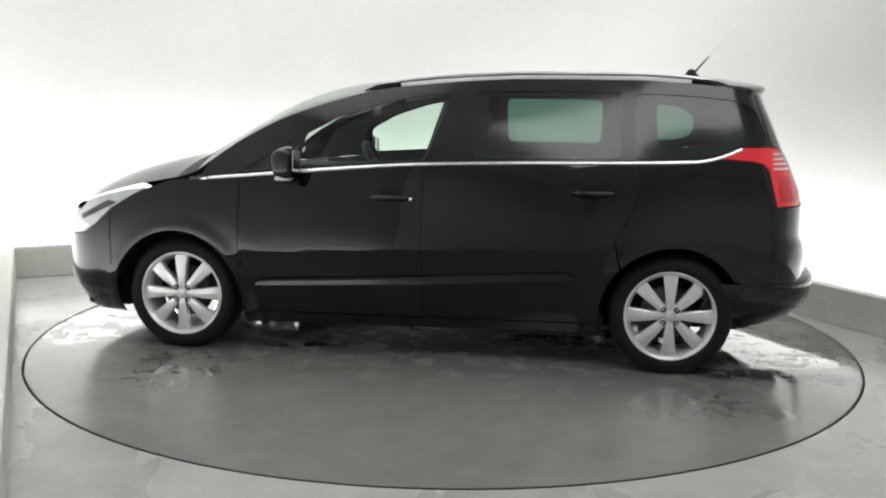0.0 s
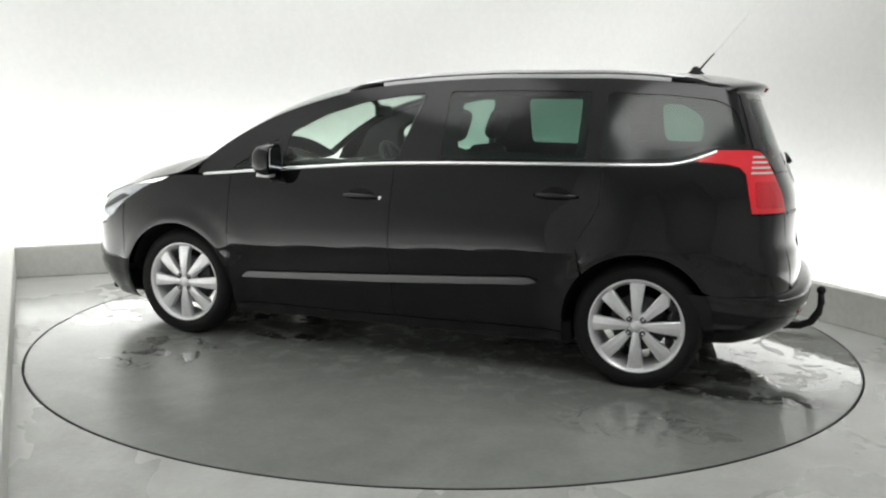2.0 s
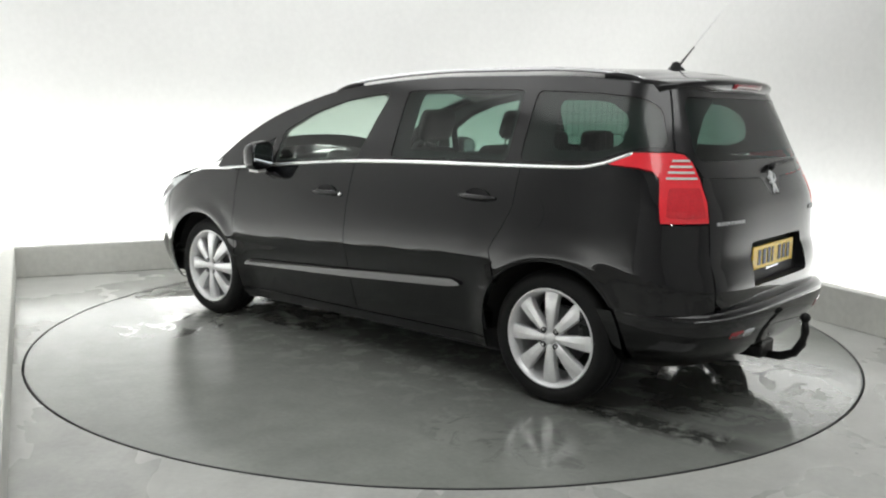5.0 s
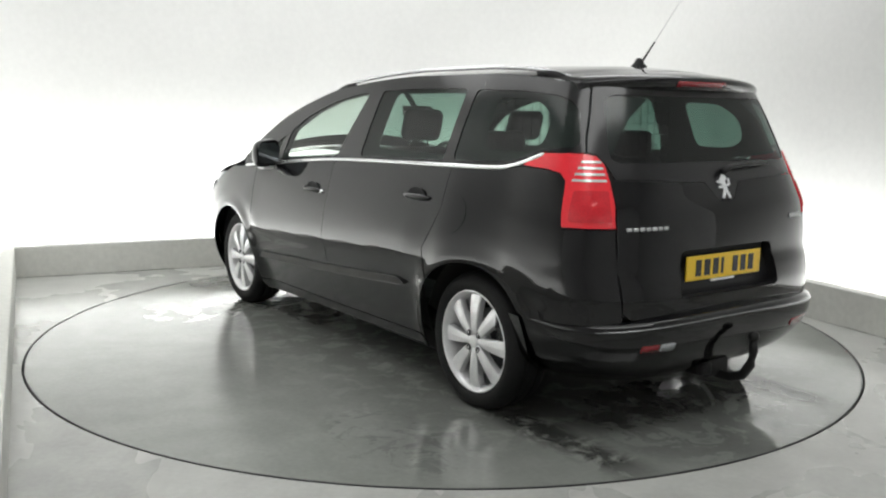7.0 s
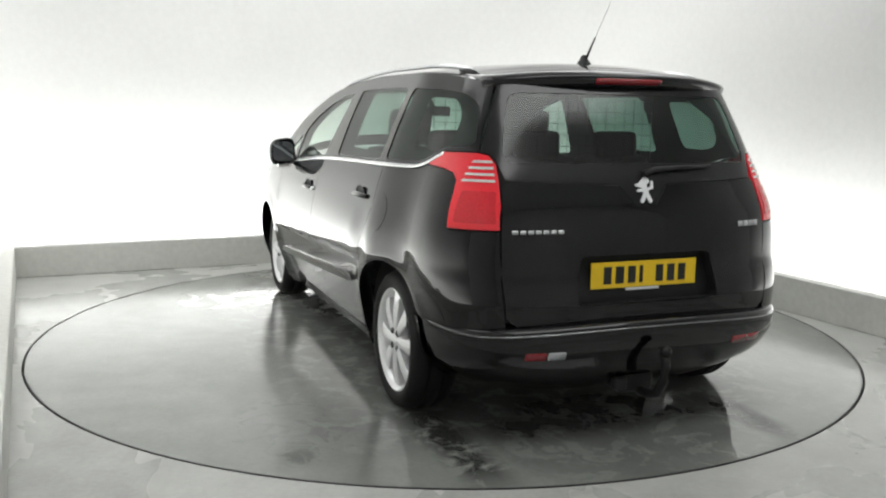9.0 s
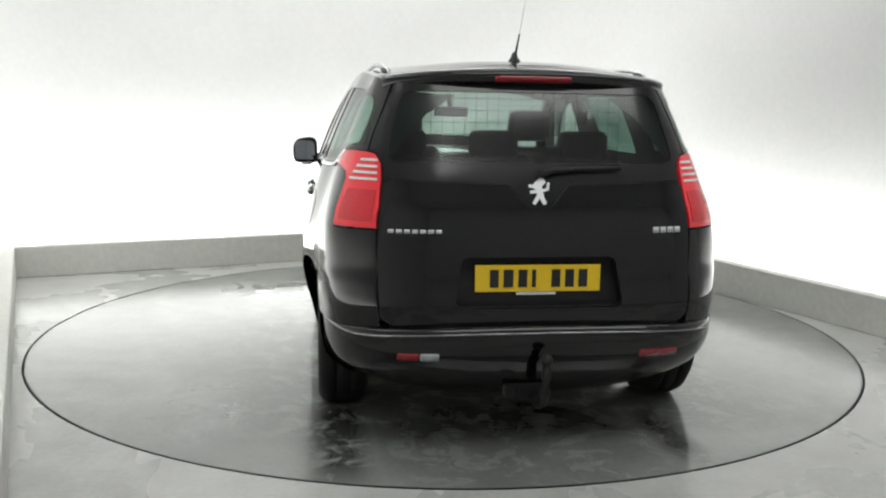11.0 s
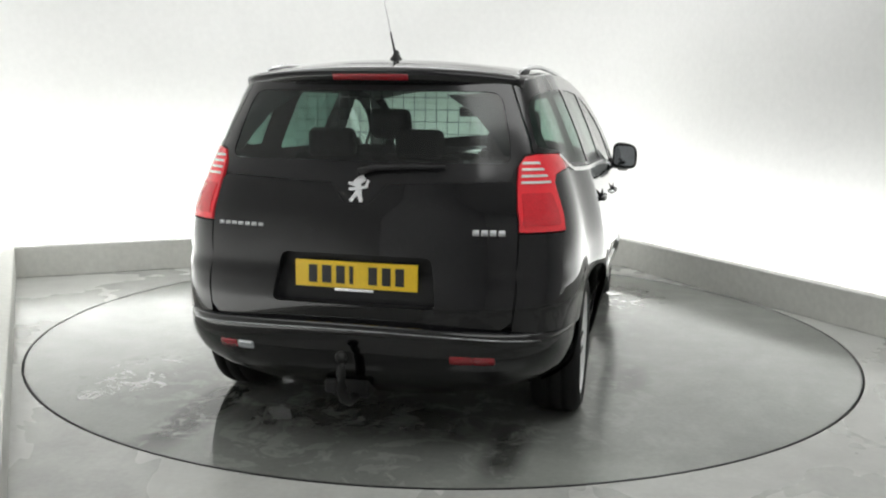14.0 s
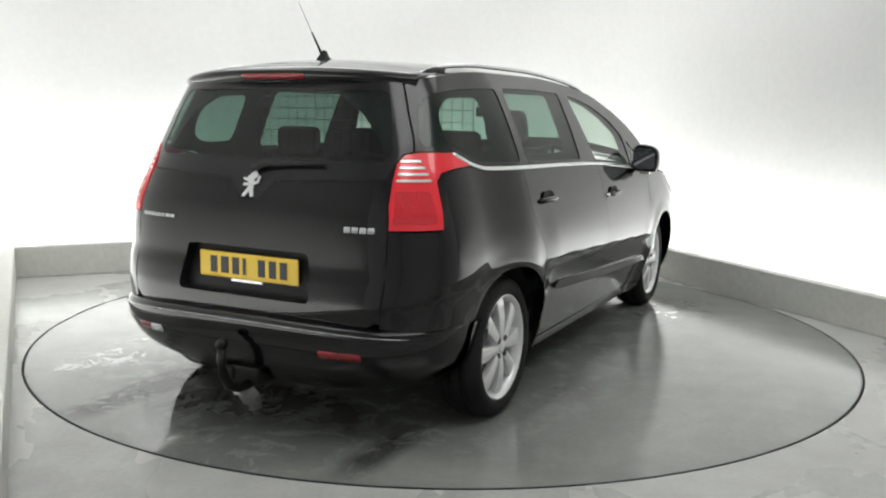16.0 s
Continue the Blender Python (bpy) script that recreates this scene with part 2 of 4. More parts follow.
def lathe(profile, segs=48, axis="Y"):
    """A turned form: profile rows are (radius, along)."""
    bm = bmesh.new()
    rings = []
    for r, a in profile:
        ring = []
        for k in range(segs):
            t = 2 * math.pi * k / segs
            ring.append(bm.verts.new((r * math.cos(t), a, r * math.sin(t)) if axis == "Y" else (r * math.cos(t), r * math.sin(t), a)))
        rings.append(ring)
    for r0, r1 in zip(rings, rings[1:]):
        for k in range(segs):
            bm.faces.new((r0[k], r0[(k + 1) % segs], r1[(k + 1) % segs], r1[k]))
    bmesh.ops.recalc_face_normals(bm, faces=bm.faces)
    return bm


def tube(points, radius, segs=10, taper=1.0):
    """A round bar along points."""
    bm = bmesh.new()
    rings, n = [], len(points)
    pts = [Vector(p) for p in points]
    for i, p in enumerate(pts):
        d = (pts[min(i + 1, n - 1)] - pts[max(i - 1, 0)]).normalized()
        side = d.cross(Vector((0, 0, 1)) if abs(d.z) < 0.95 else Vector((0, 1, 0))).normalized()
        up = side.cross(d)
        r = (radius[i] if isinstance(radius, (list, tuple)) else radius) * (1 + (taper - 1) * i / (n - 1))
        rings.append([bm.verts.new(p + (side * math.cos(2 * math.pi * k / segs) + up * math.sin(2 * math.pi * k / segs)) * r) for k in range(segs)])
    for r0, r1 in zip(rings, rings[1:]):
        for k in range(segs):
            bm.faces.new((r0[k], r0[(k + 1) % segs], r1[(k + 1) % segs], r1[k]))
    bm.faces.new(rings[0][::-1])
    bm.faces.new(rings[-1])
    bmesh.ops.recalc_face_normals(bm, faces=bm.faces)
    return bm


def curve(pts):
    """A smooth function through (a, value) points."""
    pts = sorted(pts)
    xs = [p[0] for p in pts]
    ys = [p[1] for p in pts]
    n = len(xs)
    sl = [(ys[i + 1] - ys[i]) / (xs[i + 1] - xs[i]) for i in range(n - 1)]
    tg = [sl[0]] + [0.0 if sl[i - 1] * sl[i] <= 0 else 2 * sl[i - 1] * sl[i] / (sl[i - 1] + sl[i]) for i in range(1, n - 1)] + [sl[-1]]

    def f(a):
        if a <= xs[0]:
            return ys[0]
        if a >= xs[-1]:
            return ys[-1]
        i = max(k for k in range(n - 1) if xs[k] <= a)
        h = xs[i + 1] - xs[i]
        t = (a - xs[i]) / h
        return (ys[i] * (1 + 2 * t) * (1 - t) ** 2 + tg[i] * h * t * (1 - t) ** 2 + ys[i + 1] * t * t * (3 - 2 * t) - tg[i + 1] * h * t * t * (1 - t))
    return f


def smooth01(t):
    t = min(1.0, max(0.0, t))
    return t * t * (3 - 2 * t)


def rounded(pts, r, seg=4):
    """The polygon with its corners rounded."""
    out, n = [], len(pts)
    for i in range(n):
        p, a, b = Vector(pts[i]), Vector(pts[i - 1]), Vector(pts[(i + 1) % n])
        ra = min(r, (a - p).length * 0.45)
        rb = min(r, (b - p).length * 0.45)
        pa, pb = p + (a - p).normalized() * ra, p + (b - p).normalized() * rb
        for k in range(seg + 1):
            t = k / seg
            out.append(tuple(pa * (1 - t) ** 2 + p * 2 * t * (1 - t) + pb * t * t))
    return out


def sheet(outer, holes=(), step=0.02):
    """A flat filled polygon with holes in the plane of (a, b), cut into a fine grid."""
    bm = bmesh.new()
    for loop in (outer, *holes):
        vs = [bm.verts.new((p[0], p[1], 0)) for p in loop]
        for i in range(len(vs)):
            bm.edges.new((vs[i - 1], vs[i]))
    bmesh.ops.triangle_fill(bm, use_beauty=True, use_dissolve=False, edges=bm.edges[:], normal=(0, 0, 1))
    for ax in (0, 1):
        lo = min(p[ax] for p in outer)
        hi = max(p[ax] for p in outer)
        for k in range(math.ceil(lo / step), math.floor(hi / step) + 1):
            co = [0, 0, 0]
            co[ax] = k * step
            no = [0, 0, 0]
            no[ax] = 1
            bmesh.ops.bisect_plane(bm, geom=bm.verts[:] + bm.edges[:] + bm.faces[:], dist=1e-5, plane_co=co, plane_no=no)
    for f in bm.faces:
        f.normal_update()
        if f.normal.z < 0:
            f.normal_flip()
    return bm


def wrap(bm, f, flip, rim=0.012):
    """Lays a sheet on the surface f(a, b) and turns its rim inwards."""
    lay = bm.verts.layers.float_vector.new("surface_normal")
    h, side = 0.006, -1.0 if flip else 1.0
    for v in bm.verts:
        a, b = v.co.x, v.co.y
        n = (f(a + h, b) - f(a - h, b)).cross(f(a, b + h) - f(a, b - h)) * side
        v[lay] = n.normalized() if n.length > 1e-9 else (0, 0, 0)
        v.co = f(a, b)
    if flip:
        bmesh.ops.reverse_faces(bm, faces=bm.faces[:])
    return bm


def add_rim(bm, rim=0.012):
    bmesh.ops.remove_doubles(bm, verts=bm.verts[:], dist=0.0006)
    bm.normal_update()
    normals = {v: v.normal.copy() for v in bm.verts}
    edges = [e for e in bm.edges if e.is_boundary]
    made = {}
    for e in edges:
        for v in e.verts:
            if v not in made:
                made[v] = bm.verts.new(v.co - normals[v] * rim)
    for e in edges:
        f = e.link_faces[0]
        a, b = e.verts
        lp = [l for l in f.loops if l.edge == e][0]
        a, b = lp.vert, lp.link_loop_next.vert
        q = bm.faces.new((b, a, made[a], made[b]))
        q.smooth = False
    return bm


# ---- the studio ----
def studio_box(name, u0, u1, v0, v1, z0, z1, mat, bevel=0.0):
    bm = box(u0, u1, v0, v1, z0, z1, bevel)
    bm.transform(STUDIO)
    ob = ob_from(name, bm, mat)
    return ob


def build_studio():
    WU = HALF_W + WALL_GAP
    WV = BACK_V + WALL_GAP
    # floor, with a round hole for the turntable
    bm = bmesh.new()
    n = 128
    inner = [bm.verts.new(((TABLE_R + 0.011) * math.cos(2 * math.pi * k / n), (TABLE_R + 0.011) * math.sin(2 * math.pi * k / n), 0)) for k in range(n)]
    outer = []
    for k in range(n):
        t = 2 * math.pi * k / n - radians(25.4)
        c, s = math.cos(t), math.sin(t)
        far = min((WU + 0.2) / abs(c) if abs(c) > 1e-6 else 99, ((WV + 0.2) if s > 0 else -FRONT_V + 0.2) / abs(s) if abs(s) > 1e-6 else 99)
        outer.append(bm.verts.new(STUDIO @ Vector((far * c, far * s, 0))))
    low = [bm.verts.new((v.co.x, v.co.y, -0.05)) for v in inner]
    for k in range(n):
        j = (k + 1) % n
        bm.faces.new((inner[k], outer[k], outer[j], inner[j]))
        bm.faces.new((low[k], inner[k], inner[j], low[j]))
    bmesh.ops.recalc_face_normals(bm, faces=bm.faces)
    tagged(ob_from("floor", bm, FLOOR), "grey painted concrete studio floor with damp glossy patches", "floor", kind="structure")
    bm = bmesh.new()
    bmesh.ops.create_circle(bm, cap_ends=True, segments=96, radius=TABLE_R + 0.1, matrix=Matrix.Translation((0, 0, -0.05)))
    tagged(ob_from("turntable_pit", bm, GROOVE), "dark pit under the turntable", "pit", kind="structure")
    # one white wall round the back and both sides, with large rounded corners
    t = 0.15
    rad = 1.3
    way = [(-WU, WHITE_V, -1, 0)]
    for cu, a0 in ((-WU + rad, 180), (WU - rad, 90)):
        for k in range(25):
            an = radians(a0 - 90 * k / 24)
            way.append((cu + rad * math.cos(an), WV - rad + rad * math.sin(an), math.cos(an), math.sin(an)))
    way.append((WU, WHITE_R, 1, 0))
    bm = bmesh.new()
    rows = [[bm.verts.new(studio(u + nu * o, v + nv * o, z)) for o, z in ((0, 0), (0, CEIL_Z), (t, CEIL_Z), (t, 0))] for u, v, nu, nv in way]
    for r0, r1 in zip(rows, rows[1:]):
        for k in range(4):
            f = bm.faces.new((r0[k], r0[(k + 1) % 4], r1[(k + 1) % 4], r1[k]))
            f.smooth = k in (0, 2)
    bm.faces.new(rows[0])
    bm.faces.new(rows[-1][::-1])
    bmesh.ops.recalc_face_normals(bm, faces=bm.faces)
    tagged(ob_from("wall_white", bm, WALL_WHITE), "smooth white studio wall with rounded corners, washed with light", "wall", kind="structure")
    # walls and ceiling out of view, added for the car's paint to reflect
    for name, dims in (("wall_left", (-WU - t, -WU, FRONT_V, WHITE_V - 0.003, 0, CEIL_Z)),
                       ("wall_right", (WU, WU + t, FRONT_V, WHITE_R - 0.003, 0, CEIL_Z)),
                       ("wall_front", (-WU - t, WU + t, FRONT_V - t, FRONT_V - 0.003, 0, CEIL_Z))):
        tagged(studio_box(name, *dims, GREY_WALL), "unseen grey wall behind the camera, added for the car to reflect", "wall", kind="structure")
    tagged(studio_box("ceiling", -WU - t, WU + t, WHITE_V, WV + t, CEIL_Z, CEIL_Z + 0.12, GREY_WALL), "grey studio ceiling", "ceiling", kind="structure")
    tagged(studio_box("ceiling_behind_camera", -WU - t, WU + t, FRONT_V - t, WHITE_V - 0.003, CEIL_Z, CEIL_Z + 0.12, GREY_WALL), "unseen grey ceiling behind the camera, added for the car to reflect", "ceiling", kind="structure")
    # kerbs that hide the trough lights
    k0 = KERB_T
    for name, dims in (("kerb_back", (-HALF_W - k0, HALF_W + k0, BACK_V, BACK_V + k0, 0, KERB_H)),
                       ("kerb_left", (-HALF_W - k0 - 0.03, -HALF_W - 0.03, WHITE_V, BACK_V - 0.003, 0, KERB_H)),
                       ("kerb_right", (HALF_W, HALF_W + k0, WHITE_R, BACK_V - 0.003, 0, KERB_H))):
        tagged(studio_box(name, *dims, KERB_WHITE, 0.008), "low off-white painted kerb before the lit wall", "kerb", kind="structure")


def build_turntable():
    bm = bmesh.new()
    n = 160
    prof = [(0.0, 0.0), (0.6, 0.0), (1.2, 0.0), (1.8, 0.0), (TABLE_R - 0.006, 0.0), (TABLE_R, -0.006), (TABLE_R, -0.045)]
    rings = []
    for r, z in prof[1:]:
        rings.append([bm.verts.new((r * math.cos(2 * math.pi * k / n), r * math.sin(2 * math.pi * k / n), z)) for k in range(n)])
    c = bm.verts.new((0, 0, 0))
    for k in range(n):
        bm.faces.new((c, rings[0][k], rings[0][(k + 1) % n]))
        for r0, r1 in zip(rings, rings[1:]):
            bm.faces.new((r0[k], r1[k], r1[(k + 1) % n], r0[(k + 1) % n]))
    bmesh.ops.recalc_face_normals(bm, faces=bm.faces)
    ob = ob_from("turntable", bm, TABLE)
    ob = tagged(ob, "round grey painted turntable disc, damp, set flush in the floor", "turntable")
    # steel edge
    edge = bmesh.new()
    rr = [(TABLE_R - 0.006, 0.0005), (TABLE_R + 0.0005, 0.0005), (TABLE_R + 0.0005, -0.02), (TABLE_R - 0.006, -0.02)]
    rings = [[edge.verts.new((r * math.cos(2 * math.pi * k / n), r * math.sin(2 * math.pi * k / n), z)) for k in range(n)] for r, z in rr]
    for r0, r1 in zip(rings, rings[1:]):
        for k in range(n):
            edge.faces.new((r0[k], r0[(k + 1) % n], r1[(k + 1) % n], r1[k]))
    bmesh.ops.recalc_face_normals(edge, faces=edge.faces)
    ob_from("edge_band", edge, DARK_METAL, ob, "dull steel edge band")
    return ob


build_studio()
turntable = build_turntable()

# ---- the car: x forward, y to its left, z up, origin on the ground between the axles ----
car = tagged(new("car"), "glossy black people carrier with silver eight-spoke alloy wheels", "car")
AXLE_F, AXLE_R, HUB_Z, WHEEL_R = 1.3635, -1.3635, 0.318, 0.325

half_width = curve([(0.0, 0.75), (0.18, 0.822), (0.27, 0.857), (0.36, 0.888), (0.46, 0.917), (0.54, 0.935), (0.585, 0.943), (0.610, 0.951), (0.620, 0.962), (0.630, 0.9645),
                    (0.70, 0.9610), (0.76, 0.9540), (0.82, 0.9440), (0.88, 0.9310), (0.94, 0.9160), (1.0, 0.899), (1.06, 0.880), (1.14, 0.851), (1.30, 0.788),
                    (1.45, 0.720), (1.52, 0.686), (1.60, 0.645)])
plain_width = curve([(0.0, 0.80), (0.18, 0.868), (0.27, 0.903), (0.36, 0.926), (0.46, 0.943), (0.60, 0.950), (0.70, 0.9505), (0.76, 0.9475), (0.82, 0.9405), (0.88, 0.9300), (0.94, 0.9160), (1.0, 0.899),
                     (1.06, 0.880), (1.14, 0.851), (1.30, 0.788), (1.45, 0.720), (1.52, 0.686), (1.60, 0.645)])
rear_x = curve([(0.15, -2.08), (0.3, -2.11), (0.5, -2.125), (0.6, -2.127), (0.68, -2.114), (0.75, -2.092), (0.85, -2.087), (0.95, -2.078), (1.07, -2.036), (1.2, -1.977), (1.35, -1.914), (1.5, -1.846), (1.6, -1.80)])
front_x = curve([(0.1, 2.12), (0.25, 2.22), (0.4, 2.27), (0.55, 2.265), (0.7, 2.245), (0.8, 2.205), (0.9, 2.13), (1.1, 1.98)])
rear_len = curve([(0.0, 0.6), (1.0, 0.6), (1.25, 0.52), (1.5, 0.42), (1.6, 0.39)])
N_R, N_F, LEN_F = 3.8, 3.0, 0.78
Q = 0.85                     # where side and rear panels meet round the corner


def w_at(x, z):
    zz = z + 0.05 * max(-1.0, min(1.0, x)) * (1 - smooth01((z - 0.75) / 0.2)) * smooth01((z - 0.3) / 0.15)
    door = smooth01((x + 1.12) / 0.25) * (1 - smooth01((x - 0.85) / 0.25))
    w = plain_width(z) + door * (half_width(zz) - plain_width(z))
    w *= 1 - (0.060 + 0.022 * (1 - smooth01((z - 0.5) / 0.45))) * smooth01((-1.15 - x) / 0.45)
    w *= 1 - 0.02 * smooth01((x - 0.9) / 0.8)
    if -1.85 < x < 1.85:
        for ax, flare in ((AXLE_F, 0.018), (AXLE_R, 0.010)):
            r = math.hypot(x - ax, z - HUB_Z)
            w += 0.006 * math.exp(-((r - 0.49) / 0.09) ** 2) * smooth01((z - 0.55) / 0.1)
            w += flare * math.exp(-((r - 0.385) / 0.06) ** 2) * (1 if z > 0.2 else 0)
    return w


def side_y(x, z):
    w = w_at(x, z)
    L = rear_len(z)
    d = (rear_x(z) + L - x) / L
    if d > 0:
        w *= max(0.0, 1 - min(d, 1.0) ** N_R) ** (1 / N_R)
    d = (x - (front_x(z) - LEN_F)) / LEN_F
    if d > 0:
        w *= max(0.0, 1 - min(d, 1.0) ** N_F) ** (1 / N_F)
    return w


def rear_at(y, z, off=0.0):
    L = rear_len(z)
    q = min(1.0, abs(y) / w_at(-1.9, z))
    return Vector((rear_x(z) + L - L * (1 - q ** N_R) ** (1 / N_R) - off, y, z))


def front_at(y, z, off=0.0):
    q = min(1.0, abs(y) / w_at(1.9, z))
    return Vector((front_x(z) - LEN_F + LEN_F * (1 - q ** N_F) ** (1 / N_F) + off, y, z))


def corner_rear(z):
    L = rear_len(z)
    return rear_x(z) + L - L * (1 - Q ** N_R) ** (1 / N_R)


def corner_front(z):
    return front_x(z) - LEN_F + LEN_F * (1 - Q ** N_F) ** (1 / N_F)


def side_sheet(s, outer, holes=(), off=0.0, step=0.02):
    """A panel drawn in side view (x, z), laid on the flank: s is 1 for the car's left, -1 for its right."""
    return wrap(sheet(outer, holes, step), lambda x, z: Vector((x, s * (side_y(x, z) + off), z)), s > 0)


def rear_sheet(outer, holes=(), off=0.0, step=0.02):
    return wrap(sheet(outer, holes, step), lambda y, z: rear_at(y, z, off), True)


def front_sheet(outer, holes=(), off=0.0, step=0.02):
    return wrap(sheet(outer, holes, step), lambda y, z: front_at(y, z, off), False)


def round_u(y, z):
    """The running coordinate round the rear corner of a place (y, z) on the back."""
    return corner_rear(z) - (Q * w_at(-1.9, z) - abs(y))


def corner_at(s, u, z, off=0.0):
    xc = corner_rear(z)
    if u >= xc:
        p = Vector((u, s * side_y(u, z), z))
    else:
        p = rear_at(s * (Q * w_at(-1.9, z) - (xc - u)), z)
    a = smooth01((u - xc + 0.06) / 0.12)
    return p + Vector((a - 1, s * a, 0)).normalized() * off


def corner_sheet(s, outer, holes=(), off=0.0, step=0.02):
    """A panel that runs from the flank round the corner to the back in one piece."""
    return wrap(sheet(outer, holes, step), lambda u, z: corner_at(s, u, z, off), s > 0)


def zsteps(z0, z1, step=0.02):
    """Heights from z0 to z1 on the sheet's grid."""
    lo, hi = min(z0, z1), max(z0, z1)
    zs = [lo] + [k * step for k in range(math.ceil(lo / step + 1e-6), math.floor(hi / step - 1e-6) + 1)] + [hi]
    return zs if z1 > z0 else zs[::-1]


def arch(ax, r, a0, a1, n=18):
    """Points of a wheel arch from angle a0 to a1 (degrees, 0 forward, 90 up)."""
    return [(ax + r * math.cos(radians(a0 + (a1 - a0) * k / n)), HUB_Z + r * math.sin(radians(a0 + (a1 - a0) * k / n))) for k in range(n + 1)]


belt = curve([(1.2, 0.985), (0.81, 1.020), (0.5, 1.050), (0.0, 1.088), (-0.5, 1.107), (-1.13, 1.122), (-1.46, 1.131), (-1.56, 1.150), (-1.70, 1.203)])
edge_z = curve([(2.25, 0.70), (2.05, 0.80), (1.9, 0.855), (1.57, 0.945), (1.34, 0.992), (1.25, 1.022), (1.18, 1.072), (1.08, 1.145), (0.99, 1.205), (0.756, 1.328), (0.494, 1.42), (0.246, 1.483),
                (-0.07, 1.522), (-0.3, 1.540), (-0.6, 1.552), (-1.1, 1.552), (-1.5, 1.53), (-1.75, 1.50), (-1.9, 1.475)])
mid_z = curve([(2.27, 0.74), (2.2, 0.84), (2.1, 0.905), (2.03, 0.935), (1.83, 1.01), (1.55, 1.078), (1.36, 1.11), (1.24, 1.19), (1.0, 1.325), (0.82, 1.425), (0.6, 1.503), (0.375, 1.546), (0.0, 1.582),
               (-0.4, 1.599), (-0.75, 1.608), (-1.1, 1.609), (-1.5, 1.600), (-1.75, 1.572), (-1.9, 1.54)])


def top_sheet(x0, x1, t0=-1.0, t1=1.0, nx=24, ny=28, off=0.0, bow=0.0):
    """Roof, screen or bonnet between two stations; bow moves the middle forward."""
    bm = bmesh.new()
    grid = []
    for i in range(nx + 1):
        row = []
        for j in range(ny + 1):
            t = t0 + (t1 - t0) * j / ny
            x = x0 + (x1 - x0) * i / nx + bow * (1 - t * t)
            ze, zc = edge_z(x), mid_z(x)
            row.append(bm.verts.new((x, t * side_y(x, ze), ze + (zc - ze) * (1 - abs(t) ** 2.3) + off)))
        grid.append(row)
    for i in range(nx):
        for j in range(ny):
            bm.faces.new((grid[i][j], grid[i][j + 1], grid[i + 1][j + 1], grid[i + 1][j]))
    bm.normal_update()
    up = sum(f.normal.z for f in bm.faces)
    if up < 0:
        bmesh.ops.reverse_faces(bm, faces=bm.faces[:])
    return bm


def panel(name, bm, mat, label="", rim=0.005, parent=None):
    for f in bm.faces:
        f.smooth = True
    return part(name, add_rim(bm, rim), mat, parent or car, label, False)


G1 = rounded([(0.985, 1.028), (0.72, 1.050), (0.695, 1.205)], 0.02)
G2 = rounded([(0.655, 1.055), (0.635, 1.235), (0.45, 1.335), (0.21, 1.413), (-0.02, 1.455), (-0.165, 1.468), (-0.04, 1.108)], 0.03)
G3 = rounded([(-0.295, 1.122), (-0.295, 1.478), (-0.7, 1.487), (-1.07, 1.483), (-1.07, 1.142)], 0.03)
G4 = rounded([(-1.145, 1.146), (-1.145, 1.48), (-1.45, 1.470), (-1.68, 1.448), (-1.765, 1.405), (-1.835, 1.232), (-1.70, 1.224), (-1.52, 1.160)], 0.04)
ARCH_R = 0.372


